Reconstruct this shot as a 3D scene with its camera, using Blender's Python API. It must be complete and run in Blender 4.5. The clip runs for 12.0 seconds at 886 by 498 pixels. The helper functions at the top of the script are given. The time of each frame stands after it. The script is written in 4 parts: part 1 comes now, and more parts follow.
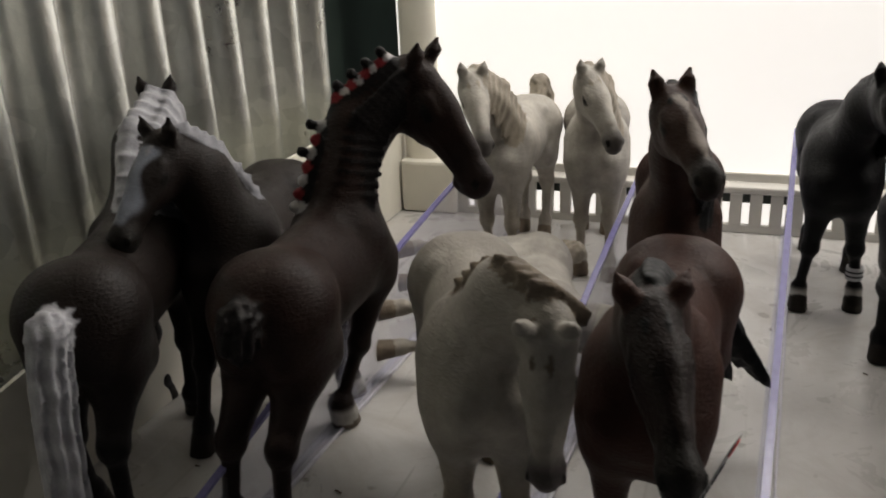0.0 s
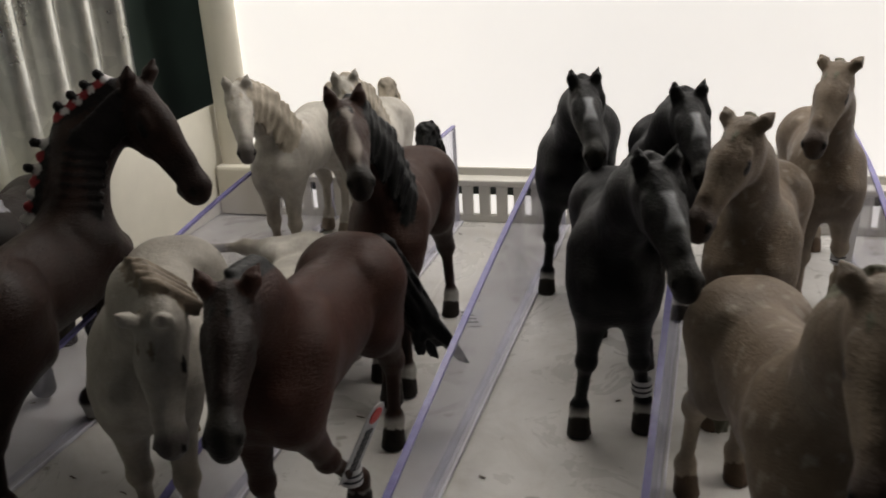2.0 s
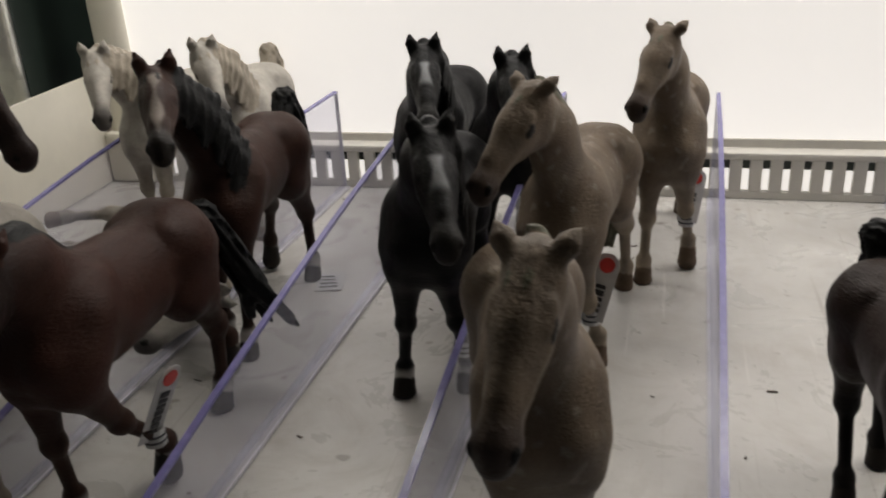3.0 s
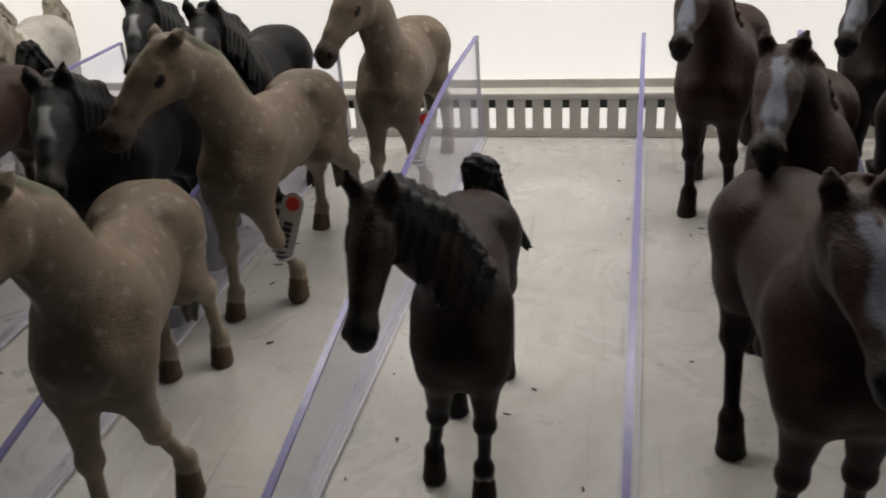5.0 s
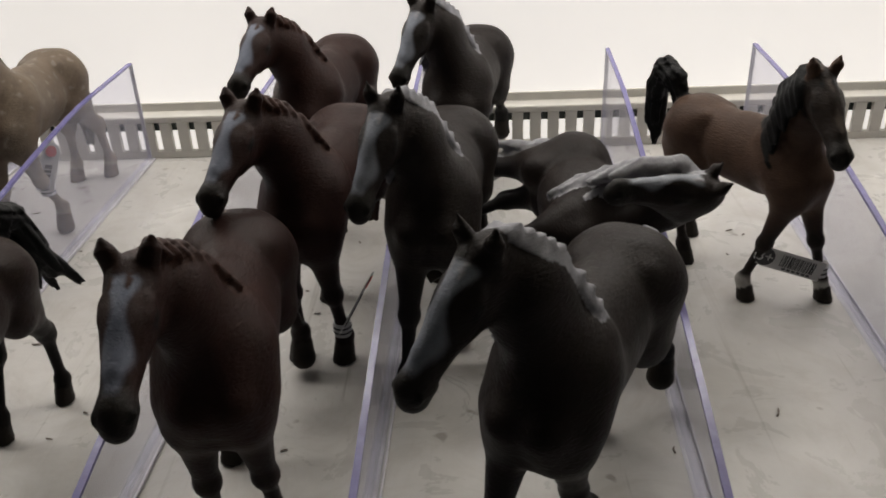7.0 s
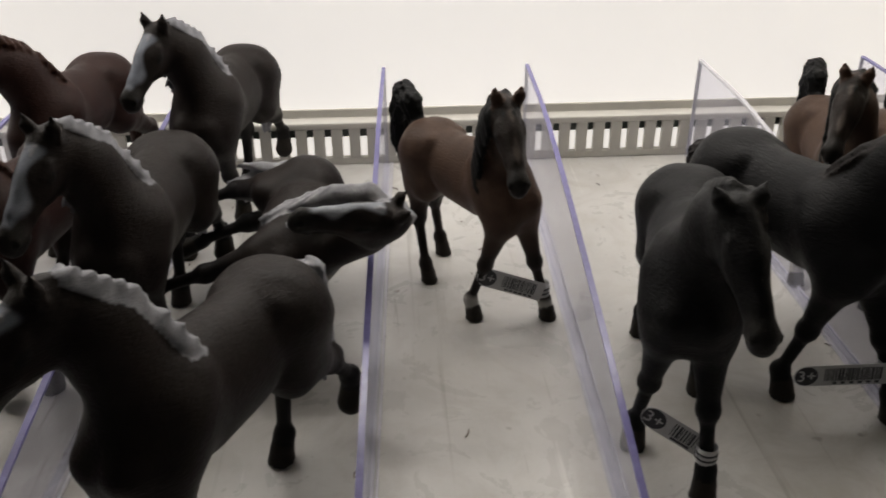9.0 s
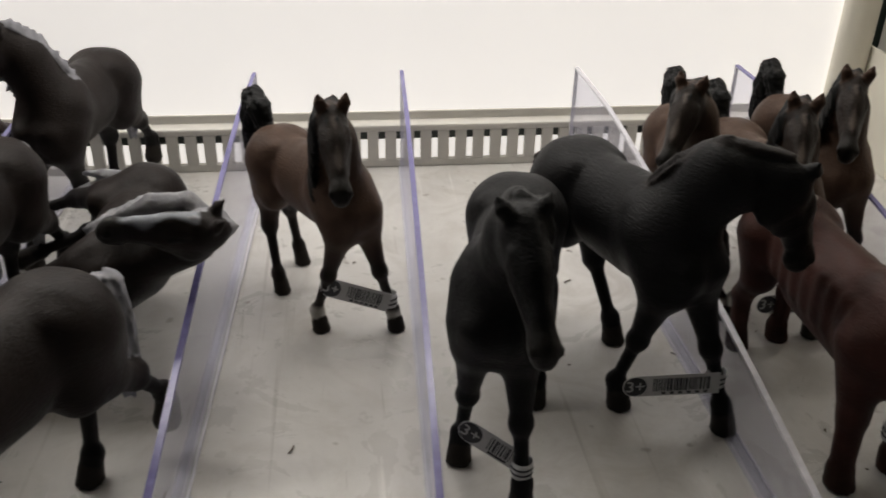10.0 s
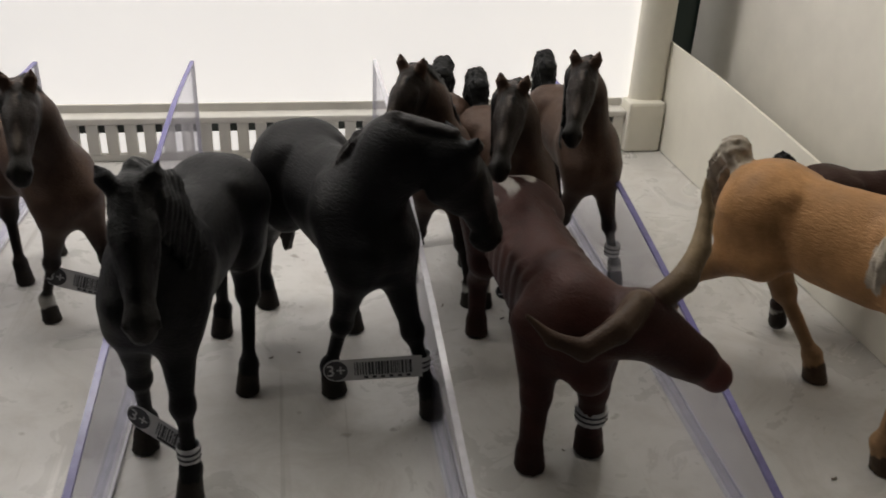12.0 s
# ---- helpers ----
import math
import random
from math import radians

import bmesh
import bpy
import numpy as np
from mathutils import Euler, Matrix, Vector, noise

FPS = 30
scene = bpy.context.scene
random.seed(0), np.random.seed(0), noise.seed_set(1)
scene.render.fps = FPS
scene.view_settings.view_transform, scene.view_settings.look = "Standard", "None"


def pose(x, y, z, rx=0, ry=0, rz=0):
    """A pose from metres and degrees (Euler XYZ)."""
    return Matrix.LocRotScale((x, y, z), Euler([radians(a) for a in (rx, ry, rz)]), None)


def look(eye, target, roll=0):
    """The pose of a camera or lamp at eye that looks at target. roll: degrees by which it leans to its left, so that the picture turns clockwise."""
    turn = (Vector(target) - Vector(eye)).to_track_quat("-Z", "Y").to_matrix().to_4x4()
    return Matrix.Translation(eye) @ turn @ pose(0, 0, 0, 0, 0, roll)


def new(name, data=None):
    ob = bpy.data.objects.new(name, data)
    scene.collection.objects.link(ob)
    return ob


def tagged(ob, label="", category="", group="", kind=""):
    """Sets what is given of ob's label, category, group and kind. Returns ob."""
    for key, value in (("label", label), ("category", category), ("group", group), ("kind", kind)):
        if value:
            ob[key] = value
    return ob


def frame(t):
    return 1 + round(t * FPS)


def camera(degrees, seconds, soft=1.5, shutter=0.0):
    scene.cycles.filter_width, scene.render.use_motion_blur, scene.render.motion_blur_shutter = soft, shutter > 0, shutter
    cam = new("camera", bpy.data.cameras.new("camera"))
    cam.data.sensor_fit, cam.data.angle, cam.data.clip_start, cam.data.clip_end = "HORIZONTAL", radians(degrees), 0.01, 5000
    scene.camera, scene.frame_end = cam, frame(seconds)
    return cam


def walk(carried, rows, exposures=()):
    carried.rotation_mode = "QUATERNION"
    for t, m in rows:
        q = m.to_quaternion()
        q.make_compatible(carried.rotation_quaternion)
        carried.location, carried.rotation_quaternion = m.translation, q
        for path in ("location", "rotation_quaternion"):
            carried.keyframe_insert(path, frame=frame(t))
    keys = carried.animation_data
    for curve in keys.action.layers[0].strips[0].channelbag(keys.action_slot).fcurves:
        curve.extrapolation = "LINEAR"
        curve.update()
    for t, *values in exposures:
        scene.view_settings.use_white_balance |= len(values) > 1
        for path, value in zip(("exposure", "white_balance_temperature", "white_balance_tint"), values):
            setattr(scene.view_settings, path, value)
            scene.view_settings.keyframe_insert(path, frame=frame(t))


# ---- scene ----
cam = camera(54.0, 12.0, soft=1.8, shutter=0.3)
PATH = [
    (0, (-0.428, -0.462, 0.165), (-1.079, 1.288, -0.551), -2.6),
    (0.5, (-0.41, -0.462, 0.163), (-1.035, 1.285, -0.585), -2.6),
    (1, (-0.393, -0.463, 0.166), (-0.999, 1.282, -0.602), -2.7),
    (1.5, (-0.37, -0.466, 0.162), (-0.93, 1.292, -0.612), -1.7),
    (2, (-0.347, -0.467, 0.173), (-0.859, 1.322, -0.559), -3.3),
    (2.5, (-0.319, -0.467, 0.173), (-0.825, 1.32, -0.568), -2.8),
    (3, (-0.294, -0.458, 0.171), (-0.754, 1.313, -0.635), -3.3),
    (3.5, (-0.267, -0.459, 0.171), (-0.685, 1.291, -0.703), -3.1),
    (5.5, (-0.164, -0.46, 0.176), (-0.482, 1.283, -0.752), -4.3),
    (6, (-0.127, -0.468, 0.193), (-0.318, 1.295, -0.731), -2.7),
    (6.5, (-0.093, -0.467, 0.196), (-0.165, 1.302, -0.734), -2.0),
    (7, (-0.078, -0.469, 0.195), (-0.138, 1.278, -0.775), -2.4),
    (9, (0.001, -0.469, 0.202), (0.118, 1.276, -0.767), -0.2),
    (9.5, (0.022, -0.466, 0.203), (0.195, 1.27, -0.775), 0.1),
    (10, (0.046, -0.466, 0.2), (0.265, 1.277, -0.756), 1.2),
    (10.5, (0.07, -0.468, 0.195), (0.333, 1.268, -0.763), 1.3),
    (11, (0.089, -0.474, 0.192), (0.353, 1.272, -0.746), 1.9),
    (11.5, (0.112, -0.477, 0.193), (0.412, 1.275, -0.724), 1.8),
    (12, (0.13, -0.478, 0.191), (0.465, 1.262, -0.737), 2.7),
]
walk(cam, [(t, look(e, g, r)) for t, e, g, r in PATH],
     exposures=[(0.0, 0.28, 6500, 10), (1.5, 0.26, 6500, 10), (2.5, 0.06, 6500, 10), (5.5, 0.05, 6500, 10), (9.0, 0.0, 6500, 10), (12.0, 0.0, 6400, 10)])

# ---- light ----
world = bpy.data.worlds.new("shop")
scene.world = world
world.use_nodes = True
world.node_tree.nodes["Background"].inputs[0].default_value = (0.92, 0.95, 1.0, 1)
world.node_tree.nodes["Background"].inputs[1].default_value = 0.02
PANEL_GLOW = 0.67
strip = bpy.data.lights.new("shelf_light", "AREA")
strip.shape, strip.size, strip.size_y, strip.energy, strip.color = "RECTANGLE", 0.94, 0.02, 1.75, (1.0, 0.96, 0.92)
lamp = new("shelf_light", strip)
lamp.matrix_world = pose(-0.135, -0.015, 0.415, 0, 0, 0)
tagged(lamp, "slim strip light under the shelf above", "strip light")


# ---- materials ----
def make(name):
    m = bpy.data.materials.new(name)
    m.use_nodes = True
    nt = m.node_tree
    return m, nt, nt.nodes["Principled BSDF"]


def node(nt, kind, **values):
    n = nt.nodes.new(kind)
    for k, v in values.items():
        n.inputs[k.replace("_", " ")].default_value = v
    return n


def coords(nt):
    return nt.nodes.new("ShaderNodeTexCoord").outputs["Object"]


def ramp(nt, source, stops):
    r = nt.nodes.new("ShaderNodeValToRGB")
    while len(r.color_ramp.elements) < len(stops):
        r.color_ramp.elements.new(0.5)
    for e, (at, c) in zip(r.color_ramp.elements, stops):
        e.position, e.color = at, (*c, 1)
    nt.links.new(source, r.inputs[0])
    return r.outputs[0]


def bumped(nt, bsdf, height, strength, distance):
    b = node(nt, "ShaderNodeBump", Strength=strength, Distance=distance)
    nt.links.new(height, b.inputs["Height"])
    nt.links.new(b.outputs[0], bsdf.inputs["Normal"])


def plain(name, colour, rough=0.5, metal=0.0, grain=120.0, vary=0.12, bump=0.15, depth=0.0003):
    """A painted or moulded surface with a soft mottle and a fine relief."""
    m, nt, b = make(name)
    co = coords(nt)
    n = node(nt, "ShaderNodeTexNoise", Scale=grain, Detail=5.0, Roughness=0.6)
    nt.links.new(co, n.inputs["Vector"])
    lo = tuple(c * (1 - vary) for c in colour)
    hi = tuple(min(1, c * (1 + vary)) for c in colour)
    nt.links.new(ramp(nt, n.outputs[0], [(0.3, lo), (0.7, hi)]), b.inputs["Base Color"])
    b.inputs["Roughness"].default_value, b.inputs["Metallic"].default_value = rough, metal
    if bump:
        bumped(nt, b, n.outputs[0], bump, depth)
    return m


def shelf_paint(name, base):
    """Grey-white enamelled steel with scuffs, specks and rubbed streaks."""
    m, nt, b = make(name)
    co = coords(nt)
    broad = node(nt, "ShaderNodeTexNoise", Scale=9.0, Detail=6.0, Roughness=0.65)
    fine = node(nt, "ShaderNodeTexNoise", Scale=260.0, Detail=3.0)
    speck = node(nt, "ShaderNodeTexNoise", Scale=95.0, Detail=2.0, Roughness=0.4)
    stretch = nt.nodes.new("ShaderNodeMapping")
    stretch.inputs["Scale"].default_value = (38, 9, 20)
    stretch.inputs["Rotation"].default_value = (0, 0, 0.5)
    rub = node(nt, "ShaderNodeTexNoise", Scale=6.0, Detail=8.0, Roughness=0.75)
    for n in (broad, fine, speck):
        nt.links.new(co, n.inputs["Vector"])
    nt.links.new(co, stretch.inputs["Vector"])
    nt.links.new(stretch.outputs[0], rub.inputs["Vector"])
    ground = ramp(nt, broad.outputs[0], [(0.28, tuple(c * 0.7 for c in base)), (0.5, tuple(c * 0.92 for c in base)), (0.7, tuple(min(1, c * 1.1) for c in base))])
    marks = ramp(nt, speck.outputs[0], [(0.0, (0, 0, 0)), (0.70, (0, 0, 0)), (0.745, (1, 1, 1))])
    mix = nt.nodes.new("ShaderNodeMixRGB")
    mix.inputs[2].default_value = (0.16, 0.13, 0.10, 1)
    lessen = node(nt, "ShaderNodeMath")
    lessen.operation = "MULTIPLY"
    lessen.inputs[1].default_value = 0.6
    nt.links.new(marks, lessen.inputs[0])
    nt.links.new(lessen.outputs[0], mix.inputs[0])
    nt.links.new(ground, mix.inputs[1])
    mix2 = nt.nodes.new("ShaderNodeMixRGB")
    mix2.inputs[2].default_value = (0.42, 0.39, 0.34, 1)
    nt.links.new(ramp(nt, rub.outputs[0], [(0.0, (0, 0, 0)), (0.58, (0, 0, 0)), (0.78, (0.55, 0.55, 0.55))]), mix2.inputs[0])
    nt.links.new(mix.outputs[0], mix2.inputs[1])
    last = mix2.outputs[0]
    # long drag marks from front to back, and short cross scratches
    for turn, scale, tint, low, high in ((0.06, (150, 3.5, 10), (0.30, 0.28, 0.25), 0.63, 0.72), (-0.35, (120, 6, 10), (0.78, 0.76, 0.72), 0.66, 0.73),
                                         (1.15, (200, 9, 10), (0.25, 0.23, 0.2), 0.67, 0.73)):
        lay = nt.nodes.new("ShaderNodeMapping")
        lay.inputs["Scale"].default_value = scale
        lay.inputs["Rotation"].default_value = (0, 0, turn)
        nt.links.new(co, lay.inputs["Vector"])
        line = node(nt, "ShaderNodeTexNoise", Scale=1.0, Detail=3.0, Roughness=0.6)
        nt.links.new(lay.outputs[0], line.inputs["Vector"])
        over = nt.nodes.new("ShaderNodeMixRGB")
        over.inputs[2].default_value = (*tint, 1)
        nt.links.new(ramp(nt, line.outputs[0], [(low, (0, 0, 0)), (high, (0.55, 0.55, 0.55))]), over.inputs[0])
        nt.links.new(last, over.inputs[1])
        last = over.outputs[0]
    smear = node(nt, "ShaderNodeTexNoise", Scale=26.0, Detail=7.0, Roughness=0.7, Distortion=1.2)
    nt.links.new(co, smear.inputs["Vector"])
    dust = nt.nodes.new("ShaderNodeMixRGB")
    dust.inputs[2].default_value = (0.34, 0.31, 0.27, 1)
    nt.links.new(ramp(nt, smear.outputs[0], [(0.5, (0, 0, 0)), (0.72, (0.5, 0.5, 0.5))]), dust.inputs[0])
    nt.links.new(last, dust.inputs[1])
    nt.links.new(dust.outputs[0], b.inputs["Base Color"])
    nt.links.new(ramp(nt, smear.outputs[0], [(0.35, (0.2, 0.2, 0.2)), (0.7, (0.5, 0.5, 0.5))]), b.inputs["Roughness"])
    b.inputs["Specular IOR Level"].default_value = 0.7
    bumped(nt, b, fine.outputs[0], 0.12, 0.0002)
    return m


def coat_material():
    """Hand-painted rubber figure: the paint is a colour of each point, with a fine modelled coat."""
    m, nt, b = make("painted_figure")
    co = coords(nt)
    paint = nt.nodes.new("ShaderNodeAttribute")
    paint.attribute_name = "paint"
    n = node(nt, "ShaderNodeTexNoise", Scale=140.0, Detail=6.0, Roughness=0.65)
    stretch = nt.nodes.new("ShaderNodeMapping")
    stretch.inputs["Scale"].default_value = (500, 900, 1500)
    hair = node(nt, "ShaderNodeTexNoise", Scale=1.0, Detail=3.0, Distortion=0.6)
    nt.links.new(co, n.inputs["Vector"])
    nt.links.new(co, stretch.inputs["Vector"])
    nt.links.new(stretch.outputs[0], hair.inputs["Vector"])
    mul = nt.nodes.new("ShaderNodeMixRGB")
    mul.blend_type = "MULTIPLY"
    mul.inputs[0].default_value = 1.0
    nt.links.new(paint.outputs["Color"], mul.inputs[1])
    nt.links.new(ramp(nt, n.outputs[0], [(0.3, (0.58, 0.58, 0.58)), (0.7, (0.92, 0.92, 0.92))]), mul.inputs[2])
    nt.links.new(mul.outputs[0], b.inputs["Base Color"])
    nt.links.new(ramp(nt, n.outputs[0], [(0.3, (0.42, 0.42, 0.42)), (0.7, (0.56, 0.56, 0.56))]), b.inputs["Roughness"])
    b.inputs["Specular IOR Level"].default_value = 0.13
    both = node(nt, "ShaderNodeMath")
    both.operation = "MULTIPLY_ADD"
    both.inputs[1].default_value = 0.35
    nt.links.new(n.outputs[0], both.inputs[0])
    nt.links.new(hair.outputs[0], both.inputs[2])
    bumped(nt, b, both.outputs[0], 0.5, 0.0006)
    return m


def clear_sheet(name, tint, gloss):
    """Clear plastic sheet, seen through, with a glossy face."""
    m, nt, b = make(name)
    nt.nodes.remove(b)
    see = nt.nodes.new("ShaderNodeBsdfTransparent")
    see.inputs[0].default_value = (*tint, 1)
    shine = nt.nodes.new("ShaderNodeBsdfGlossy")
    shine.inputs["Roughness"].default_value = 0.08
    milk = nt.nodes.new("ShaderNodeBsdfDiffuse")
    milk.inputs[0].default_value = (0.72, 0.72, 0.85, 1)
    fr = nt.nodes.new("ShaderNodeMapRange")
    lw = node(nt, "ShaderNodeLayerWeight", Blend=0.25)
    nt.links.new(lw.outputs["Facing"], fr.inputs["Value"])
    for k, v in (("From Min", 0.35), ("From Max", 1.0), ("To Min", 0.03), ("To Max", 0.45)):
        fr.inputs[k].default_value = v
    m1, m2 = nt.nodes.new("ShaderNodeMixShader"), nt.nodes.new("ShaderNodeMixShader")
    m1.inputs[0].default_value = gloss
    nt.links.new(see.outputs[0], m1.inputs[1])
    nt.links.new(milk.outputs[0], m1.inputs[2])
    nt.links.new(fr.outputs[0], m2.inputs[0])
    nt.links.new(m1.outputs[0], m2.inputs[1])
    nt.links.new(shine.outputs[0], m2.inputs[2])
    nt.links.new(m2.outputs[0], nt.nodes["Material Output"].inputs[0])
    return m


def zinc():
    m, nt, b = make("galvanised_steel")
    co = coords(nt)
    v = node(nt, "ShaderNodeTexVoronoi", Scale=120.0)
    n = node(nt, "ShaderNodeTexNoise", Scale=14.0, Detail=7.0, Roughness=0.7)
    for k in (v, n):
        nt.links.new(co, k.inputs["Vector"])
    mix = nt.nodes.new("ShaderNodeMixRGB")
    mix.inputs[0].default_value = 0.35
    nt.links.new(ramp(nt, n.outputs[0], [(0.3, (0.58, 0.59, 0.54)), (0.7, (0.95, 0.95, 0.9))]), mix.inputs[1])
    nt.links.new(ramp(nt, v.outputs["Color"], [(0.2, (0.5, 0.51, 0.48)), (0.8, (0.88, 0.88, 0.84))]), mix.inputs[2])
    nt.links.new(mix.outputs[0], b.inputs["Base Color"])
    b.inputs["Metallic"].default_value = 0.92
    nt.links.new(ramp(nt, n.outputs[0], [(0.3, (0.24, 0.24, 0.24)), (0.7, (0.44, 0.44, 0.44))]), b.inputs["Roughness"])
    bumped(nt, b, n.outputs[0], 0.35, 0.003)
    return m


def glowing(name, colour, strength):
    """The glowing opal sheet at the back of the shelf, a little uneven; its unseen upper part glows stronger, added to
    light the shelf.
    """
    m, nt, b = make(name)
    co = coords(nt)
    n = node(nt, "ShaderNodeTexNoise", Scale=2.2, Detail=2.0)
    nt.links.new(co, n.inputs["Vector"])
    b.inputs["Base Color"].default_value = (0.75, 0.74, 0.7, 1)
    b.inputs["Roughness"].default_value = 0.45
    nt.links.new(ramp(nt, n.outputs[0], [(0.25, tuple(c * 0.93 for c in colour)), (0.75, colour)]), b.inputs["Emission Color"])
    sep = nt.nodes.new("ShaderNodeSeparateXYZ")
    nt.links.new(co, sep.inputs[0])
    # emission climbs above the visible part, as extra light on the shelf
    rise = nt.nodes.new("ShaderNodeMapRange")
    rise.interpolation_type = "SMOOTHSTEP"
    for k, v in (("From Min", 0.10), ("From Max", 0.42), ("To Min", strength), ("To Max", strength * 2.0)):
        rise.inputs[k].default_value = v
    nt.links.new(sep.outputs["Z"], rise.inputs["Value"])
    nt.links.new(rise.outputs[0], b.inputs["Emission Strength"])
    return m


SHELF = shelf_paint("shelf_enamel", (0.56, 0.545, 0.515))
CREAM = plain("cream_enamel", (0.72, 0.69, 0.60), 0.42, grain=30.0, vary=0.06, bump=0.05)
RAIL = plain("rail_enamel", (0.62, 0.60, 0.55), 0.45, grain=60.0, vary=0.07, bump=0.06)
# DARK: lacquer of the left upright, and painted shade in gap and rail slots
DARK = plain("dark_green_lacquer_and_shade", (0.018, 0.028, 0.022), 0.35, grain=20.0, vary=0.3, bump=0.05)
GREYWALL = plain("grey_board", (0.7, 0.67, 0.6), 0.6, grain=12.0, vary=0.12)
ZINC = zinc()
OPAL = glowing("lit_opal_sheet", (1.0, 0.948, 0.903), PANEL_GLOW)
CLEAR = clear_sheet("clear_divider_sheet", (0.95, 0.95, 0.98), 0.11)
EDGE = plain("violet_cut_edge", (0.27, 0.25, 0.53), 0.25, grain=300.0, vary=0.15, bump=0.05)
CUT = plain("pale_cut_edge", (0.62, 0.61, 0.66), 0.22, grain=300.0, vary=0.1, bump=0.03)
EDGE.node_tree.nodes["Principled BSDF"].inputs["Transmission Weight"].default_value = 0.35
FIGURE = coat_material()
PAPER = plain("tag_paper", (0.55, 0.55, 0.55), 0.55, grain=400.0, vary=0.06, bump=0.05)
INK = plain("tag_ink", (0.03, 0.03, 0.035), 0.5, grain=500.0, vary=0.2, bump=0.0)
RED = plain("tag_red", (0.62, 0.05, 0.04), 0.5, grain=500.0, vary=0.1, bump=0.0)


# ---- mesh helpers ----
def mesh_ob(name, bm, material, parent=None, label="", smooth=False):
    data = bpy.data.meshes.new(name)
    bm.normal_update()
    bm.to_mesh(data)
    bm.free()
    data.materials.append(material)
    if smooth:
        data.polygons.foreach_set("use_smooth", [True] * len(data.polygons))
    ob = new(name, data)
    if parent:
        ob.parent = parent
    if label:
        tagged(ob, label=label)
    return ob


def box(bm, x0, x1, y0, y1, z0, z1, bevel=0.0, matrix=None):
    made = bmesh.ops.create_cube(bm, size=1.0)["verts"]
    for v in made:
        v.co = Vector((x0 + (v.co.x + 0.5) * (x1 - x0), y0 + (v.co.y + 0.5) * (y1 - y0), z0 + (v.co.z + 0.5) * (z1 - z0)))
    if bevel:
        edges = list({e for v in made for e in v.link_edges})
        out = bmesh.ops.bevel(bm, geom=edges, offset=bevel, segments=2, affect="EDGES", profile=0.6)
        made = list({v for f in out["faces"] for v in f.verts} | {v for v in made if v.is_valid})
    if matrix:
        for v in made:
            v.co = matrix @ v.co


def slab(name, x0, x1, y0, y1, z0, z1, material, label, category, bevel=0.0008):
    bm = bmesh.new()
    box(bm, x0, x1, y0, y1, z0, z1, bevel)
    return tagged(mesh_ob(name, bm, material), label, category, kind="structure")


# ---- the shelf ----
X0, X1, FRONT, BACK = -0.624, 0.355, -0.42, 0.0115
slab("floor", X0 - 0.002, X1 + 0.002, FRONT, BACK + 0.02, -0.02, 0.0, SHELF, "scuffed grey-white enamelled steel shelf board", "shelf", 0.0)
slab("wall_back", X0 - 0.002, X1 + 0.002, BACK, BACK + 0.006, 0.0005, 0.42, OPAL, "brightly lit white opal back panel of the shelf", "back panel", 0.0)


def side_panel(name, x0, x1, profile):
    """Low enamelled panel whose top edge falls towards the front."""
    bm = bmesh.new()
    rows = [[bm.verts.new((x, y, z)) for x, z in ((x0, 0.0005), (x1, 0.0005), (x1, top), (x0, top))] for y, top in profile]
    for a, b in zip(rows, rows[1:]):
        for i in range(4):
            bm.faces.new((a[i], a[(i + 1) % 4], b[(i + 1) % 4], b[i]))
    bm.faces.new(rows[0][::-1])
    bm.faces.new(rows[-1])
    bmesh.ops.recalc_face_normals(bm, faces=bm.faces)
    return tagged(mesh_ob(name, bm, CREAM), "low cream enamelled side panel with a sloping top edge", "side panel", kind="structure")


side_panel("wall_right", X1, X1 + 0.0016, [(BACK - 0.001, 0.066), (-0.06, 0.0635), (-0.12, 0.0592), (-0.17, 0.055), (-0.24, 0.048), (-0.31, 0.040), (FRONT, 0.030)])
side_panel("wall_left", X0 - 0.0016, X0, [(BACK - 0.001, 0.0675), (-0.06, 0.067), (-0.15, 0.065), (-0.22, 0.056), (-0.30, 0.0437), (FRONT, 0.030)])
slab("ceiling", -0.68, 0.41, -0.36, BACK + 0.05, 0.42, 0.44, CREAM, "cream underside of the shelf above", "shelf", 0.0)
# added dark sheet behind the gap; its colour stands for the shade there
slab("wall_gap_shade", X1 + 0.006, X1 + 0.060, BACK + 0.05, BACK + 0.06, -0.02, 0.42, DARK, "dark sheet for the shade in the gap beyond the shelf side", "upright", 0.0)


def upright_right():
    bm = bmesh.new()
    box(bm, X1 + 0.040, X1 + 0.06, -0.75, BACK + 0.048, -0.02, 0.42, 0.002)
    return tagged(mesh_ob("wall_far_right", bm, GREYWALL), "plain grey board beyond the shelf's end", "wall", kind="structure")


upright_right()


def corner_post(name, x):
    """Rounded upright in the back corner."""
    bm = bmesh.new()
    n = 20
    prof = [Vector((0.011 * math.cos(a), 0.011 * math.sin(a), 0)) for a in [2 * math.pi * i / n for i in range(n)]]
    low = [bm.verts.new((x + p.x, BACK - 0.004 + p.y * 0.6, 0.0005)) for p in prof]
    top = [bm.verts.new((v.co.x, v.co.y, 0.42)) for v in low]
    for i in range(n):
        bm.faces.new((low[i], low[(i + 1) % n], top[(i + 1) % n], top[i]))
    return tagged(mesh_ob(name, bm, CREAM, smooth=True), "rounded cream corner upright behind the shelf side", "upright", kind="structure")


corner_post("post_right", X1 - 0.010)
corner_post("post_left", X0 + 0.012)


